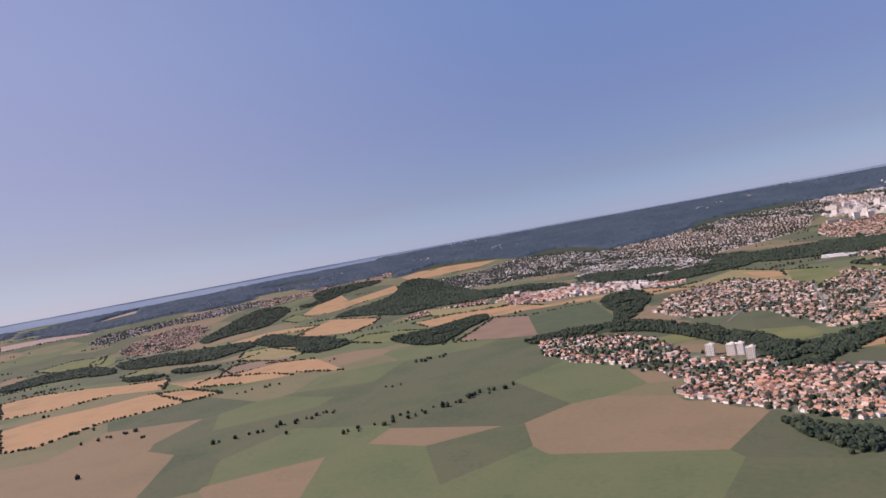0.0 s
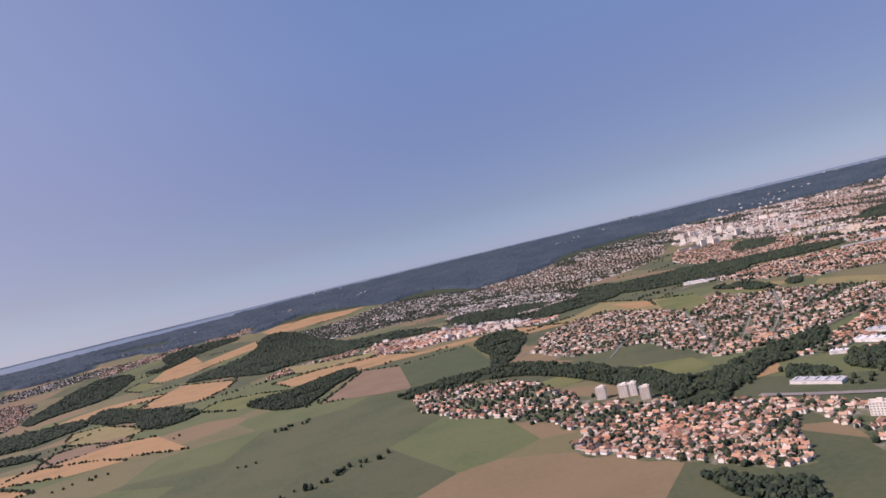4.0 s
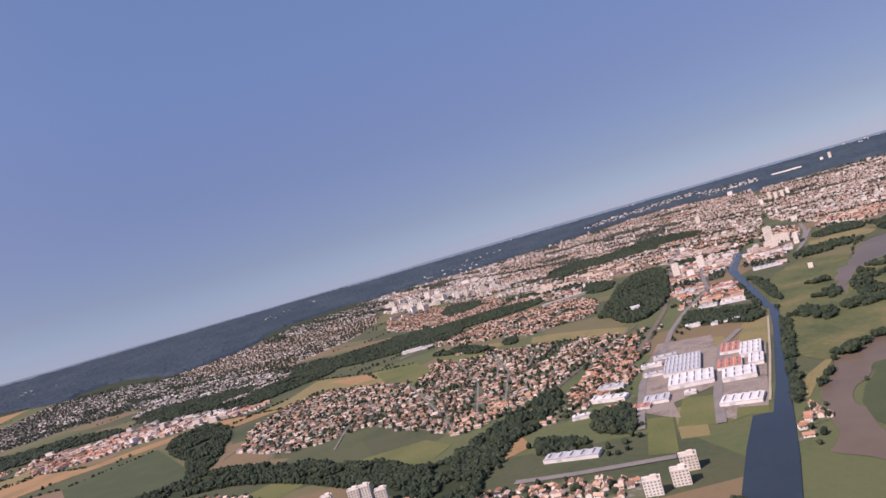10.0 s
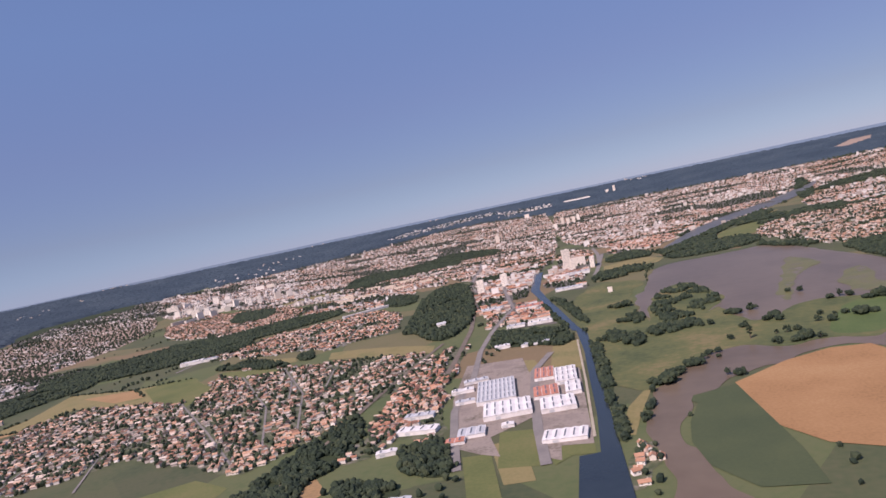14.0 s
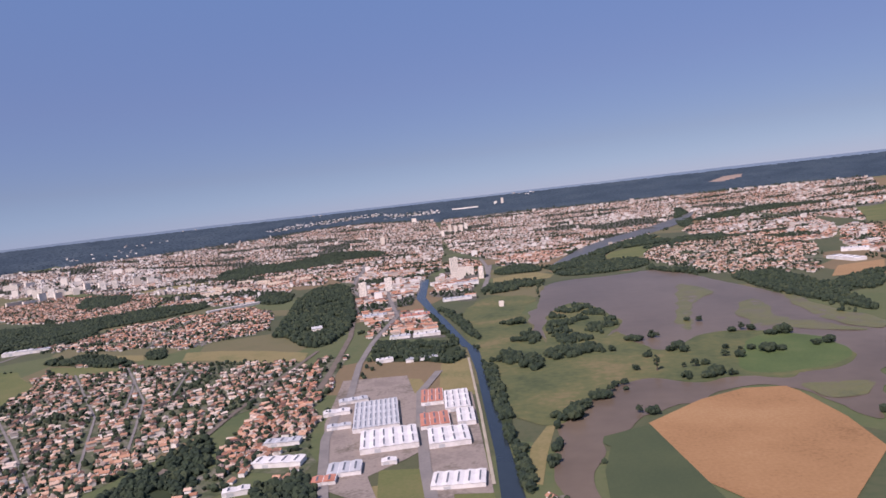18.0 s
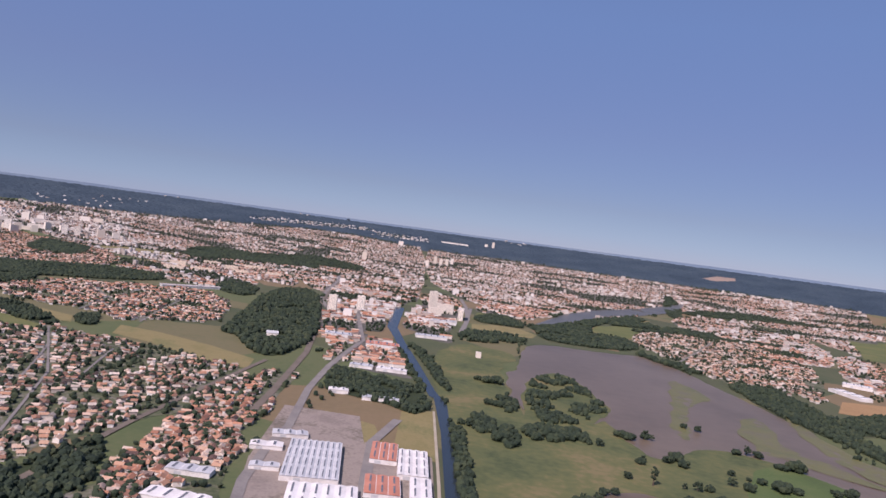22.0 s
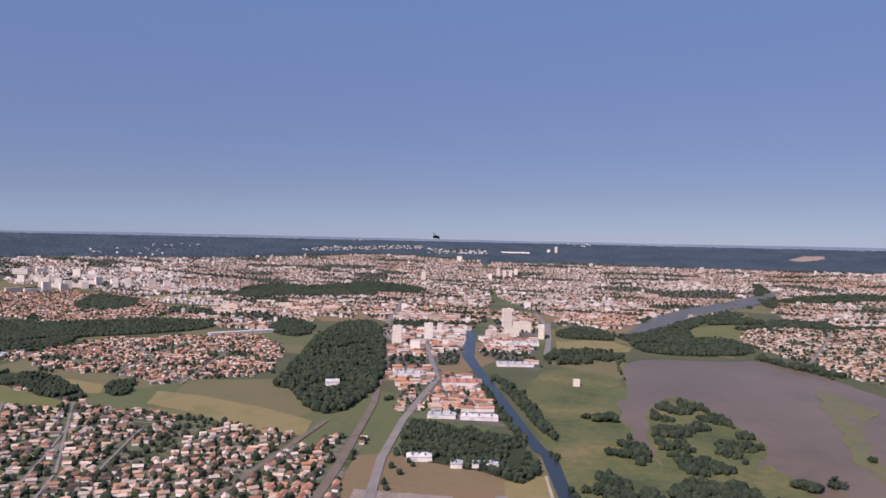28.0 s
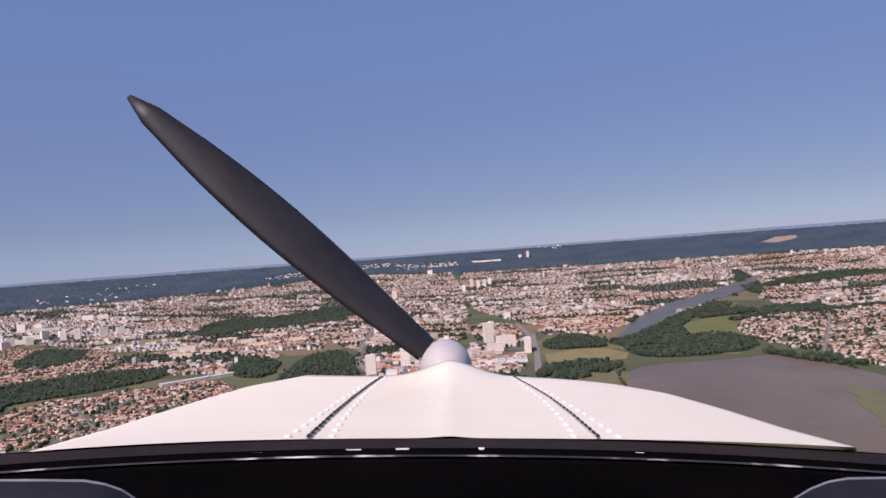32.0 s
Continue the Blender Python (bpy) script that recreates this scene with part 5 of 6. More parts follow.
for name, outline in CITY.items():
    remote = np.hypot(*(centre(outline) - np.array(BOWL))) > 2000
    spots = free(fill(outline, 11.5 if remote else 13, 0.38, 0.35))
    out = np.hypot(spots[:, 0] - BOWL[0], spots[:, 1] - BOWL[1])
    dens = np.array([noise.noise((p[0] / 260, p[1] / 260, 1.3)) for p in spots])
    park = np.array([noise.noise((p[0] / 210, p[1] / 75, 8.3)) for p in spots])
    keep = (park < 0.2) & ((out < 3670 + 230 * np.exp(-(((spots[:, 0] + 1500) / 450) ** 2))) | (name == "far_hill_town"))
    leafy = name.startswith(("mill", "far_west", "nw", "crest", "plain"))
    if leafy:
        keep &= rng.uniform(0, 1, len(spots)) < 0.3
    spots, out, dens = spots[keep], out[keep], dens[keep]
    n = len(spots)
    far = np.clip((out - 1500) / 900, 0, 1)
    flat = rng.uniform(0, 1, n) < (0.25 if name == "west_estate" else 0.3 if name.startswith("mill") else 0.08) + 0.25 * dens
    for which, sel in (("gabled", ~flat), ("flat", flat)):
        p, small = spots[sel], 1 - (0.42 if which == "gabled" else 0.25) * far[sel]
        n = len(p)
        street = np.array([noise.noise((q[0] / 90, q[1] / 90, 5.1)) for q in p]) > 0
        heading = 0.3 + np.where(street ^ (rng.uniform(0, 1, n) < 0.15), 0, math.pi / 2) + rng.normal(0, 0.08, n)
        z = land(p[:, 0], p[:, 1])
        group = empty("town_quarter")
        if which == "gabled":
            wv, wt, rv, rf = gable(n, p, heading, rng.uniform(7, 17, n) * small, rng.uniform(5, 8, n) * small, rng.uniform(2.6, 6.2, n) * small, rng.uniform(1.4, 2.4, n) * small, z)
        else:
            tall = 0.25 if leafy else 1.0
            wide = 1.9 if leafy else 1.0
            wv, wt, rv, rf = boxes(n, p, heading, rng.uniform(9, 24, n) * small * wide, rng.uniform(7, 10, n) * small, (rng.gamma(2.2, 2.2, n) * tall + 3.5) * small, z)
        for pname, v, f, mat in (("walls", wv, wt, M["wall"]), ("roofs", rv, rf, M["roof_grey" if leafy and which == "gabled" else "roof" if which == "gabled" else "flatroof"])):
            ob = bulk(pname, v, f, mat)
            ob.parent = group
            tagged(ob, kind="stuff")
        tagged(group, "crowded town houses with clay roofs" if which == "gabled" else "pale flat-roofed blocks of the town", "buildings", kind="stuff")
    green = free(fill(outline, 14.5 if remote else 13, 0.5, 0.1))
    gd = np.array([noise.noise((p[0] / 210, p[1] / 75, 8.3)) for p in green])
    crowns("town_trees", green[(gd > 0.18) | (rng.uniform(0, 1, len(green)) < (0.85 if leafy else 0.42))], 3.2, ICO1, "street and garden trees of the town", "trees")


n = len(far_sites)
wv, wt, rv, rf = boxes(n, far_sites, rng.uniform(0, 3, n), rng.uniform(7, 17, n), rng.uniform(6, 10, n), np.where(np.arange(n) < n - len(grounds), rng.uniform(12.5, 16, n), rng.uniform(5, 8, n)), land(far_sites[:, 0], far_sites[:, 1]))
group = empty("forest_edge_buildings")
for pname, v, f, mat in (("walls", wv, wt, M["wall"]), ("roofs", rv, rf, M["flatroof"])):
    ob = bulk(pname, v, f, mat)
    ob.parent = group
    tagged(ob, kind="stuff")
tagged(group, "small white buildings scattered along the forest", "buildings", kind="stuff")

# ---- landmark buildings ----
def block(name, label, category, x, y, length, depth, height, turn, wall="wall_ob", roof="flatroof", storeys=0, bays=0, group=""):
    """A flat-roofed building with a parapet, a roof house and rows of windows on its long sides."""
    if name in ("tower_block", "apartment_block", "school", "office_block") and "village" not in group and "roadside" not in group:
        length, depth, height = 0.82 * length, 0.82 * depth, 0.86 * height
    top = empty(name, pose(x, y, float(land(x, y)) + 0.3, 0, 0, turn))
    bm = bmesh.new()
    bmesh.ops.create_cube(bm, size=1, matrix=Matrix.LocRotScale((0, 0, height / 2 - 0.5), None, (length, depth, height + 1)))
    part("body", bm, M[wall], top)
    bm = bmesh.new()
    for sx, sy, lx, ly in ((0, 1, length + 0.5, 0.4), (0, -1, length + 0.5, 0.4), (1, 0, 0.4, depth - 0.3), (-1, 0, 0.4, depth - 0.3)):
        bmesh.ops.create_cube(bm, size=1, matrix=Matrix.LocRotScale((sx * length / 2, sy * depth / 2, height + 0.35), None, (lx, ly, 0.7)))
    part("parapet", bm, M[wall], top)
    bm = bmesh.new()
    bmesh.ops.create_cube(bm, size=1, matrix=Matrix.LocRotScale((0, 0, height + 0.08), None, (length - 0.5, depth - 0.5, 0.15)))
    part("roof", bm, M[roof], top)
    if storeys:
        bm = bmesh.new()
        bmesh.ops.create_cube(bm, size=1, matrix=Matrix.LocRotScale((length * 0.15, 0, height + 1.3), None, (4.5, 4, 2.4)))
        part("roof_house", bm, M[wall], top)
        for s in range(storeys):
            z = (s + 0.55) * height / storeys
            for b in range(bays):
                for side in (-1, 1):
                    ob = new("window", BIG_WINDOW)
                    ob.parent = top
                    ob.matrix_basis = pose((b + 0.5 - bays / 2) * length / bays, side * (depth / 2 + 0.01), z)
    return tagged(top, label, category, group)


bm = bmesh.new()
bmesh.ops.create_cube(bm, size=1, matrix=Matrix.Diagonal((1.3, 0.14, 0.95, 1)))
BIG_WINDOW = bpy.data.meshes.new("window")
bm.to_mesh(BIG_WINDOW)
bm.free()
BIG_WINDOW.materials.append(M["pane"])


def hall(name, label, x, y, length, depth, height, turn, roof="white", wall="white", bays=4):
    """A factory hall: low walls and a row of shallow pitched roof bays."""
    top = empty(name, pose(x, y, float(land(x, y)) + 0.5, 0, 0, turn))
    bm = bmesh.new()
    bmesh.ops.create_cube(bm, size=1, matrix=Matrix.LocRotScale((0, 0, height / 2 - 0.5), None, (length, depth, height + 1)))
    part("body", bm, M[wall], top)
    step = length / bays
    for i in range(bays):
        bm = bmesh.new()
        x0, x1 = -length / 2 + i * step, -length / 2 + (i + 1) * step - 0.4
        ring = []
        for yy in (-depth / 2 - 0.4, depth / 2 + 0.4):
            ring.append([bm.verts.new(p) for p in ((x0, yy, height), (x1, yy, height), ((x0 + x1) / 2, yy, height + min(0.9, step * 0.05 + 0.25)))])
        bm.faces.new(ring[0])
        bm.faces.new(ring[1][::-1])
        for a in range(3):
            b = (a + 1) % 3
            bm.faces.new((ring[0][a], ring[1][a], ring[1][b], ring[0][b]))
        bmesh.ops.recalc_face_normals(bm, faces=bm.faces[:])
        bay = part("roof_bay", bm, M[roof], top)
        if step > 3.5:
            bm = bmesh.new()
            for k in range(max(1, int(depth // 18))):
                bmesh.ops.create_cube(bm, size=1, matrix=Matrix.LocRotScale(((x0 + x1) / 2, (k + 0.5) * depth / max(1, int(depth // 18)) - depth / 2, height + min(0.9, step * 0.05 + 0.25)), None, (step * 0.16, depth / max(1, int(depth // 18)) * 0.7, 0.35)))
            part("skylight", bm, M["pane"], bay, "grey skylight along the ridge")
    bm = bmesh.new()
    bmesh.ops.create_cube(bm, size=1, matrix=Matrix.LocRotScale((-length * 0.2, -depth / 2 - 0.05, height * 0.35), None, (5, 0.2, height * 0.7)))
    part("gate", bm, M["grey"], top)
    return tagged(top, label, "factory")


S = SPOT
block("tower_block", "tall white residential tower above the town", "tower block", *S["tower"], 24, 18, 46, 20, storeys=14, bays=5)
block("tower_block", "pale tower block beside the railway", "tower block", *S["twrB"], 20, 16, 38, 10, storeys=12, bays=5)
block("tower_block", "cream tower block near the railway", "tower block", *S["twrC"], 20, 16, 34, 10, storeys=11, bays=5)
x, y = S["blockE"]
block("apartment_block", "white slab block beside the canal quarter", "apartment block", x, y, 14, 60, 26, 5, storeys=8, bays=3)
block("apartment_block", "white slab block beside the canal quarter", "apartment block", x - 45, y + 70, 46, 14, 24, 15, storeys=7, bays=9)
block("apartment_block", "white slab block beside the canal quarter", "apartment block", x - 60, y + 10, 36, 13, 18, 15, storeys=5, bays=8)
for k in ("twin1", "twin2"):
    block("tower_block", "one of two grey-white twin tower blocks", "tower block", *S[k], 22, 16, 34, 30, storeys=10, bays=6, group="twin towers")
for k, (lx, h) in zip(("block_n1", "block_n2", "block_n3", "block_n4"), ((26, 36), (40, 34), (60, 22), (70, 14))):
    block("tower_block", "white estate tower among lower roofs", "tower block", *S[k], lx, 16, h, 25, storeys=max(4, int(h / 3.2)), bays=max(4, int(lx / 5)))
a, b = np.array(S["stadL"], float), np.array(S["stadR"], float)
mid, turn = (a + b) / 2, math.degrees(math.atan2(*(b - a)[::-1]))
block("sports_hall", "long low white hall with a strip of windows", "hall", *mid, float(np.hypot(*(b - a))), 16, 4.2, turn, wall="grey", storeys=1, bays=20)
for (px, py), lx, h in zip(((-1303, 2195), (-1350, 2300), (-1250, 2250), (-1180, 2330), (-1240, 2400), (-1336, 2480), (-1218, 2516), (-1110, 2400)), (60, 52, 70, 58, 46, 62, 74, 54), (10, 13, 9, 10, 12, 9, 10, 9)):
    block("school", "cream slab of the school quarter with a clay roof", "school", px, py, lx, 12, h, 12, wall="cream", roof="clay", storeys=3, bays=12, group="school quarter")
for k in ("aptA", "aptA2", "aptB", "aptB2"):
    block("apartment_block", "white apartment block among village houses", "apartment block", *S[k], 11, 9, 14, 35, storeys=6, bays=4, group="village apartment blocks")
for k in ("aptC1", "aptC2", "aptC3"):
    block("apartment_block", "pale apartment block by the road", "apartment block", *S[k], 13, 9, 11, 20, storeys=5, bays=5, group="roadside apartment blocks")
block("farm_shed", "small white square house on dry grass", "house", *S["cube"], 8, 8, 8, 10)
block("distant_tower", "far white tower on the forest edge", "tower", *S["fartall"], 13, 13, 40, 10)
block("distant_tower", "lower white tower beside a taller one", "tower", S["fartall"][0] - 40, S["fartall"][1], 16, 12, 24, 10)
for i, (dx, dy) in itertools.product(range(12), ((0, 0), (38, 30))):
    lx, h = ((26, 30), (44, 22), (30, 34), (60, 16))[i % 4]
    block("tower_block" if h > 24 else "apartment_block", "white estate tower among lower roofs" if h > 24 else "long white apartment slab of the estate", "tower block" if h > 24 else "apartment block", S["est%d" % i][0] + dx, S["est%d" % i][1] + dy, lx, 14, h * (0.8 if dx else 1), 25 + 20 * (i % 3), group="estate blocks")
for i in range(5):
    block("tower_block", "slim pale tower in the town centre", "tower block", *S["ctw%d" % i], 16, 14, 40 - 3 * i, 15, wall="wall_ob", group="centre towers")
block("tower_block", "cream tower block above the old town", "tower block", *S["cream_twr"], 24, 16, 36, 15, wall="wall_ob")
block("hospital", "long white building on the far forest edge", "hospital", *S["far_long"], 150, 18, 16, 5)
block("office_block", "white office building far in the town", "office", *S["white_big"], 30, 18, 26, 10)
manor = near_house("old cream manor house in a wooded park", 17, 8, 5.5, 2.8)
for piece in manor.children:
    if piece.name.startswith("roof"):
        piece.data.materials[0] = M["grey"]
manor.matrix_world = pose(*S["castle"], 0.5, 0, 0, 25)
tagged(manor, category="manor", group="manor park")
hall("factory_hall", "works hall with a long red roof", *S["red_hall"], 52, 26, 4.5, 12, roof="red")
hall("workshop", "low white workshop beside the road", *S["works_a"], 30, 14, 3.5, 8, roof="grey", bays=3)
hall("workshop", "low white workshop behind the wood", *S["works_b"], 40, 14, 3.5, 8, bays=3)
hall("workshop", "long pale shed by the canal", *S["shed_e"], 56, 20, 4, 12, roof="grey", bays=5)
hall("workshop", "grey shed in the canal quarter", *S["shed_f"], 54, 18, 6, 12, roof="grey", bays=4)
hall("workshop", "white shop hall in the canal quarter", *S["hall_c"], 44, 20, 4, 12, roof="grey", bays=4)
hall("workshop", "low white mill building near the fields", *S["mill_a"], 50, 16, 6, 25, bays=3)
hall("workshop", "long white shed beside the tree belt", *S["mill_b"], 44, 14, 5, 25, roof="grey", bays=3)
for kind, label, hx, hy, lx, ly, hh, turn, roof, bays in YARDS:
    hall(kind, label, hx, hy, lx, ly, hh, turn, roof=roof, bays=bays)
hall("warehouse", "white warehouse on the edge of the village", *((np.array(S["wareA0"]) + np.array(S["wareA1"])) / 2), 50, 26, 5, -20)
hall("warehouse", "long white warehouse beside a brown field", *((np.array(S["wareB0"]) + np.array(S["wareB1"])) / 2), 74, 24, 5, -70)


# ---- the light aircraft that carries the camera, where it is when the flight ends ----
M["cowl"] = material("white_paint", [(0.87, 0.79, 0.62), (0.93, 0.86, 0.69)], 1.2, 14.0, rough=0.4, bump=0.02, bump_scale=0.01, spec=0.5)
# black vinyl, darkened further in place of shade from an unbuilt cabin roof
M["black"] = material("black_vinyl", [(0.002, 0.002, 0.002), (0.004, 0.0035, 0.0035)], 6, 90, rough=1.0, bump=0.2, bump_scale=0.002, spec=0.0)
M["trim"] = material("worn_trim", [(0.02, 0.018, 0.018), (0.03, 0.025, 0.025), (0.06, 0.05, 0.05), (0.85, 0.8, 0.78)], 14, 50, rough=0.5)
M["blade"] = material("black_blade", [(0.012, 0.012, 0.014), (0.022, 0.021, 0.024)], 3, 30, rough=0.5)
M["pad"] = material("grey_padding", [(0.008, 0.008, 0.01), (0.014, 0.014, 0.016)], 5, 50, rough=0.6)

M["brown"] = material("brown_vinyl", [(0.012, 0.009, 0.0085), (0.02, 0.015, 0.014)], 8, 120, rough=0.8, bump=0.2, bump_scale=0.002, spec=0.2)
M["chip"] = material("bare_paint_chip", [(0.75, 0.7, 0.68), (0.85, 0.82, 0.8)], 20, 90, rough=0.6)
M["spinner"] = material("grey_spinner", [(0.42, 0.4, 0.39), (0.5, 0.48, 0.47)], 6, 60, rough=0.45)
M["piping"] = material("pale_piping", [(0.12, 0.12, 0.14), (0.22, 0.22, 0.24)], 5, 50, rough=0.5)

aircraft = empty("light_aircraft", aim(*FLIGHT[-1][1:]))
tagged(aircraft, "white light aircraft nose with riveted cowl and black propeller", "aircraft")
FOCAL = 784 / math.tan(radians(64.43) / 2)


def ahead(x, y, d):
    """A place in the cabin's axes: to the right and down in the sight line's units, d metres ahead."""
    return Vector(((x - 784) / FOCAL * d, (441 - y) / FOCAL * d, -d))


def curve(d, table):
    return float(np.interp(d, [0.62, 0.85, 1.08, 1.3, 1.5], table))


def skin(u, d):
    """The cowl's skin: u runs from the shoulder on one side (-1) over the crown to the other (1)."""
    lx, ly = curve(d, (50, 200, 330, 440, 545)), curve(d, (800, 757, 716, 684, 664))
    rx, ry = curve(d, (1515, 1385, 1280, 1180, 1085)), curve(d, (792, 757, 724, 696, 680))
    top = curve(d, (776, 733, 703, 682, 666))
    x = lx + (rx - lx) * (u + 1) / 2
    side = ly if u < 0 else ry
    y = top + (side - top) * abs(u) ** 2.6
    swell = min(1.0, max(0.0, (d - 1.12) / 0.3))
    y -= 24 * swell * swell * math.exp(-(((x - 800) / 62) ** 2))
    # the pressed ridge along the crown
    y -= 5.0 * math.exp(-abs(x - 795) / 26)
    return ahead(x, y, d)


bm = bmesh.new()
rows = []
for i in range(25):
    d = 0.62 + 0.88 * i / 24
    row = []
    first, last = skin(-1, d), skin(1, d)
    row.append(bm.verts.new(first + Vector((-0.02, -0.3, 0))))
    row.append(bm.verts.new(first + Vector((-0.012, -0.06, 0))))
    row += [bm.verts.new(skin(-1 + 2 * k / 80, d)) for k in range(81)]
    row.append(bm.verts.new(last + Vector((0.012, -0.06, 0))))
    row.append(bm.verts.new(last + Vector((0.02, -0.3, 0))))
    rows.append(row)
for a, b in zip(rows, rows[1:]):
    for k in range(len(a) - 1):
        bm.faces.new((a[k], a[k + 1], b[k + 1], b[k]))
low = bm.verts.new(Vector((0.02, -0.55, -1.54)))
for k in range(len(rows[-1]) - 1):
    bm.faces.new((rows[-1][k], rows[-1][k + 1], low))
bmesh.ops.recalc_face_normals(bm, faces=bm.faces[:])
for f in bm.faces:
    f.smooth = True
part("cowl", bm, M["cowl"], aircraft)
def seam_u(side, d):
    """Where the hinge of the cowl door lies across the skin."""
    x = curve(d, (545, 590, 626, 655, 680)) if side < 0 else curve(d, (1060, 1012, 972, 936, 905))
    lx, rx = curve(d, (50, 200, 330, 440, 545)), curve(d, (1515, 1385, 1280, 1180, 1085))
    return 2 * (x - lx) / (rx - lx) - 1


for side in (-1, 1):
    bm = bmesh.new()
    old = None
    for i in range(49):
        d = 0.62 + 0.86 * i / 48
        p = skin(seam_u(side, d), d)
        ring = [bm.verts.new(p + Vector((sx, sy, 0))) for sx, sy in ((-0.0022, 0.0002), (-0.0016, 0.0012), (0.0016, 0.0012), (0.0022, 0.0002))]
        if old:
            for k in range(3):
                bm.faces.new((old[k], old[k + 1], ring[k + 1], ring[k]))
        old = ring
    hinge = part("hinge", bm, M["spinner"], aircraft, "grey metal piano hinge along the cowl")
    for i in range(26):
        d0, d1 = (0.62 + 0.86 * (i + f) / 26 for f in (0.1, 0.62))
        bm = bmesh.new()
        ends = []
        for d in (d0, d1):
            p = skin(seam_u(side, d), d)
            w = 0.0019 if side < 0 else 0.0012
            ends.append([bm.verts.new(p + Vector((sx * w, sy, 0))) for sx, sy in ((-1, 0.0008), (-0.7, 0.0034), (0.7, 0.0034), (1, 0.0008))])
        for k in range(3):
            bm.faces.new((ends[0][k], ends[0][k + 1], ends[1][k + 1], ends[1][k]))
        bm.faces.new(ends[0])
        bm.faces.new(ends[1][::-1])
        bmesh.ops.recalc_face_normals(bm, faces=bm.faces[:])
        part("knuckle", bm, M["pad"], hinge, "dark hinge knuckle")
    rm = bpy.data.meshes.new("rivet")
    bm = bmesh.new()
    bmesh.ops.create_uvsphere(bm, u_segments=10, v_segments=6, radius=0.0036, matrix=Matrix.Diagonal((1, 0.35, 1.5, 1)))
    bm.to_mesh(rm)
    bm.free()
    rm.materials.append(M["chip"])
    for i in range(16):
        d = 0.64 + 0.82 * i / 15
        for off in (-0.013, 0.013):
            ob = new("rivet", rm)
            ob.parent = hinge
            ob.matrix_basis = Matrix.Translation(skin(seam_u(side, d) + off / (0.37 * d), d) + Vector((0, 0.001, 0)))

# the black coaming under the windscreen, with its worn edge
def lip(x):
    return 773 + 30 * ((x - 784) / 784) ** 2


def coaming(profile, name, mat, label=""):
    bm = bmesh.new()
    old = None
    for i in range(61):
        x = -260 + 2090 * i / 60
        ring = [bm.verts.new(ahead(x, lip(x) + dy, d)) for dy, d in profile]
        if old:
            for k in range(len(ring) - 1):
                bm.faces.new((old[k], old[k + 1], ring[k + 1], ring[k]))
        old = ring
    bmesh.ops.recalc_face_normals(bm, faces=bm.faces[:])
    return part(name, bm, M[mat], aircraft, label)


coaming(((60, 0.72), (2, 0.66), (0, 0.64), (4, 0.62), (22, 0.6), (27, 0.59), (33, 0.585), (45, 0.58), (120, 0.45), (260, 0.3)), "coaming", "black", "black vinyl coaming")
coaming(((0.5, 0.639), (4, 0.6185), (20, 0.6005)), "coaming_band", "brown", "dark brown vinyl band along the coaming")
for x0, x1, dy, tall in ((440, 470, 23, 3), (612, 640, 21, 3), (640, 690, 23, 2.5), (700, 724, 20, 7), (846, 858, 19, 6), (1125, 1140, 22, 3), (1160, 1200, 24, 2), (1390, 1450, 24, 2), (20, 90, 25, 3), (120, 180, 24, 2)):
    bm = bmesh.new()
    ring = [bm.verts.new(ahead(x, lip(x) + y, 0.5985 - 0.0006 * k)) for k in (0, 1) for x, y in ((x0, dy), (x1, dy), (x1 - 3, dy + tall), (x0 + 2, dy + tall))]
    for a in range(4):
        b = (a + 1) % 4
        bm.faces.new((ring[a], ring[b], ring[4 + b], ring[4 + a]))
    bm.faces.new(ring[:4])
    bm.faces.new(ring[4:])
    bmesh.ops.recalc_face_normals(bm, faces=bm.faces[:])
    part("paint_chip", bm, M["chip"], aircraft, "white chip in the worn edge")
coaming(((20, 0.606), (21.5, 0.6015), (24, 0.6), (26, 0.595)), "edge_strip", "trim", "worn strip with white paint chips")
coaming(((31, 0.588), (33, 0.583), (35, 0.58)), "edge_strip", "trim", "thin worn strip")
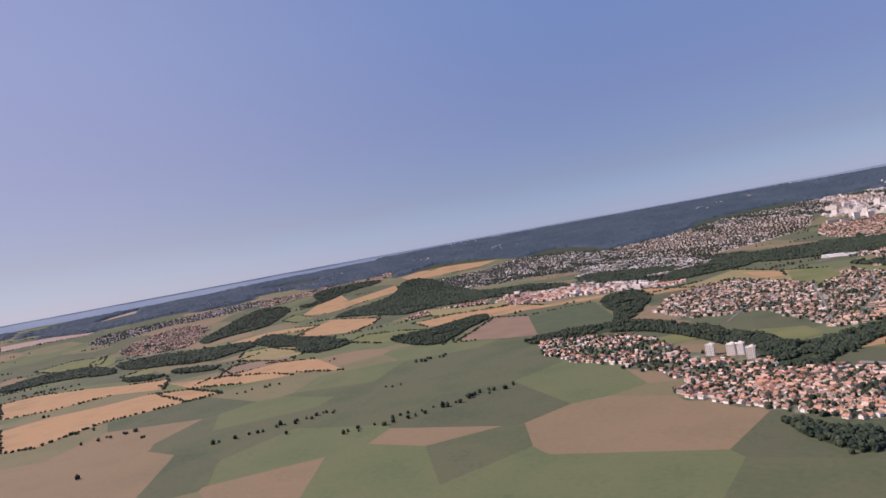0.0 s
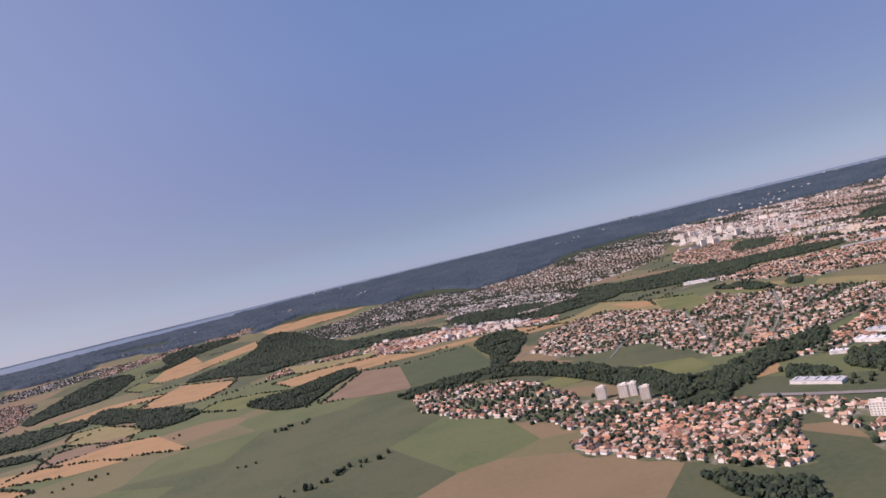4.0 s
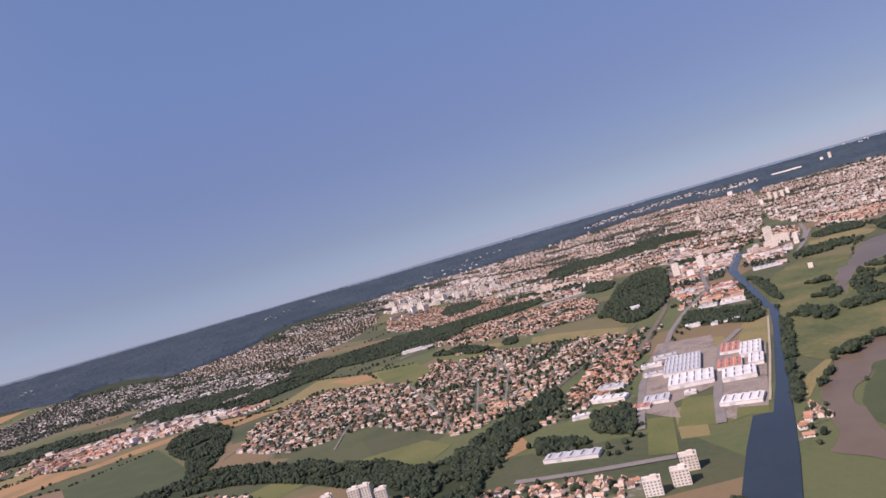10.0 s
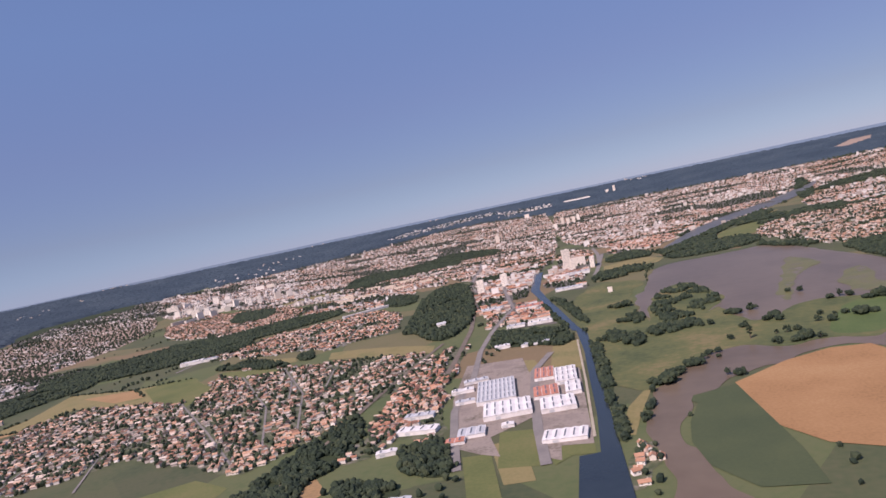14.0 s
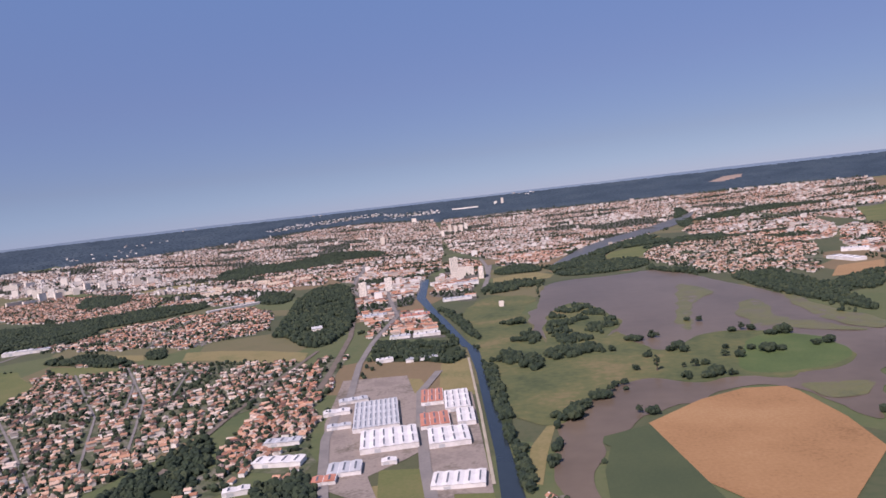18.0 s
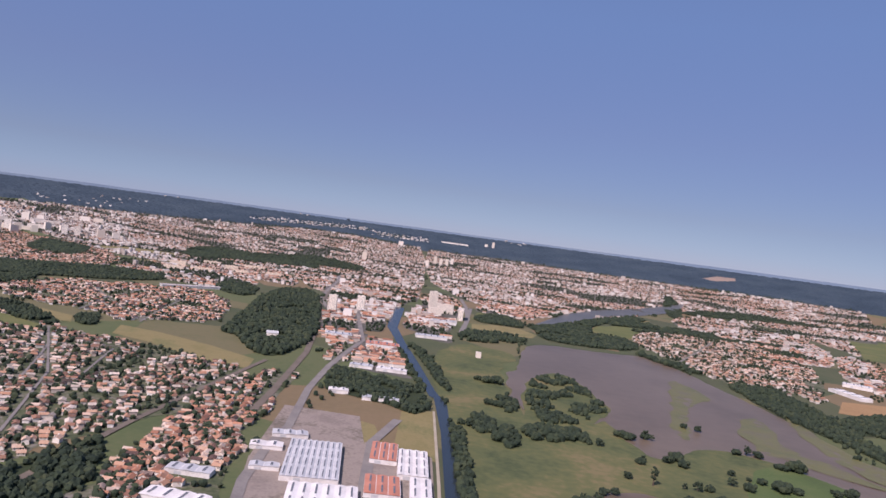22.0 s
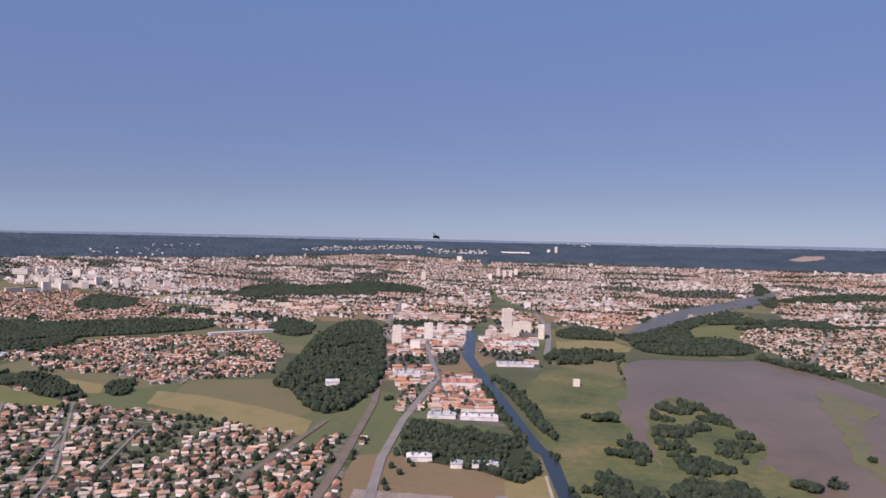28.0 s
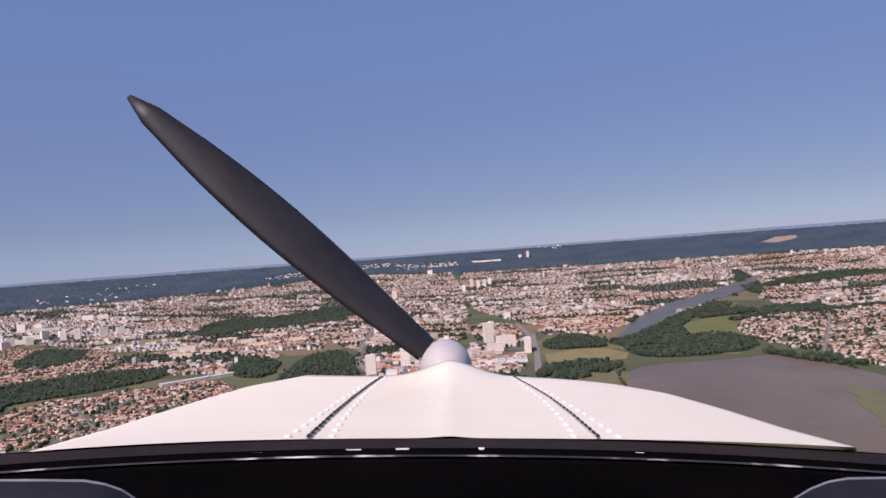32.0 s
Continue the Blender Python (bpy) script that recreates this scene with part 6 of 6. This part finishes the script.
for side in (-1, 1):
    bm = bmesh.new()
    xs = (-120, 60, 150, 185, 215, 240) if side < 0 else (1700, 1560, 1500, 1465, 1435, 1405)
    ys = (852, 851, 852, 858, 868, 884) if side < 0 else (846, 847, 848, 854, 866, 884)
    old = None
    for x, y in zip(xs, ys):
        ring = [bm.verts.new(ahead(x, y + dy, d)) for dy, d in ((8, 0.5), (1, 0.495), (0, 0.485), (3, 0.475), (60, 0.45), (200, 0.4))]
        if old:
            for k in range(len(ring) - 1):
                bm.faces.new((old[k], old[k + 1], ring[k + 1], ring[k]))
        old = ring
    bmesh.ops.recalc_face_normals(bm, faces=bm.faces[:])
    for f in bm.faces:
        f.smooth = True
    corner = part("panel_corner", bm, M["pad"], aircraft, "dark grey padded corner of the panel")
    bm = bmesh.new()
    old = None
    for x, y in zip(xs, ys):
        ring = [bm.verts.new(ahead(x, y + dy, d)) for dy, d in ((-1, 0.487), (-3, 0.484), (0, 0.482), (3, 0.481))]
        if old:
            for k in range(3):
                bm.faces.new((old[k], old[k + 1], ring[k + 1], ring[k]))
        old = ring
    part("piping", bm, M["piping"], corner, "pale grey piping")

# the panel and firewall close the nose towards the cabin
bm = bmesh.new()
for x0, x1, y0, y1, z0, z1 in ((-0.52, 0.52, -0.62, -0.3, -0.5, -0.47), (-0.47, 0.47, -0.6, -0.24, -0.66, -0.64)):
    bmesh.ops.create_cube(bm, size=1, matrix=Matrix.LocRotScale(((x0 + x1) / 2, (y0 + y1) / 2, (z0 + z1) / 2), None, (x1 - x0, y1 - y0, abs(z1 - z0))))
part("instrument_panel", bm, M["black"], aircraft, "black instrument panel")

propeller = new("propeller")
propeller.parent = aircraft
propeller.matrix_basis = Matrix.Translation(ahead(788, 648, 1.66))
bm = bmesh.new()
bmesh.ops.create_uvsphere(bm, u_segments=24, v_segments=12, radius=0.062, matrix=Matrix.Diagonal((1, 1, 1.8, 1)))
for f in bm.faces:
    f.smooth = True
part("spinner", bm, M["spinner"], propeller, "grey spinner")
direction = math.degrees(math.atan2(648 - 190, 250 - 788))
for k in range(2):
    bm = bmesh.new()
    old = None
    for i in range(15):
        s = i / 14
        r = 0.06 + 0.92 * s
        chord = (0.04 + 0.022 * math.sin(math.pi * min(1, s * 1.15))) * math.sqrt(max(0.03, 1 - s ** 9))
        twist = radians(50 - 32 * s)
        ring = []
        for a in range(10):
            w = a * 2 * math.pi / 10
            cx, cz = chord * math.cos(w), 0.012 * math.sin(w) * (1.6 - s)
            ring.append(bm.verts.new((r, cx * math.cos(twist) - cz * math.sin(twist), cx * math.sin(twist) + cz * math.cos(twist))))
        if old:
            for q in range(10):
                bm.faces.new((old[q], old[(q + 1) % 10], ring[(q + 1) % 10], ring[q]))
        old = ring
    bm.faces.new(old)
    for f in bm.faces:
        f.smooth = True
    bmesh.ops.recalc_face_normals(bm, faces=bm.faces[:])
    blade = part("blade", bm, M["blade"], propeller, "black propeller blade")
    blade.matrix_basis = pose(0, 0, 0, 0, 0, direction + 180 * k)
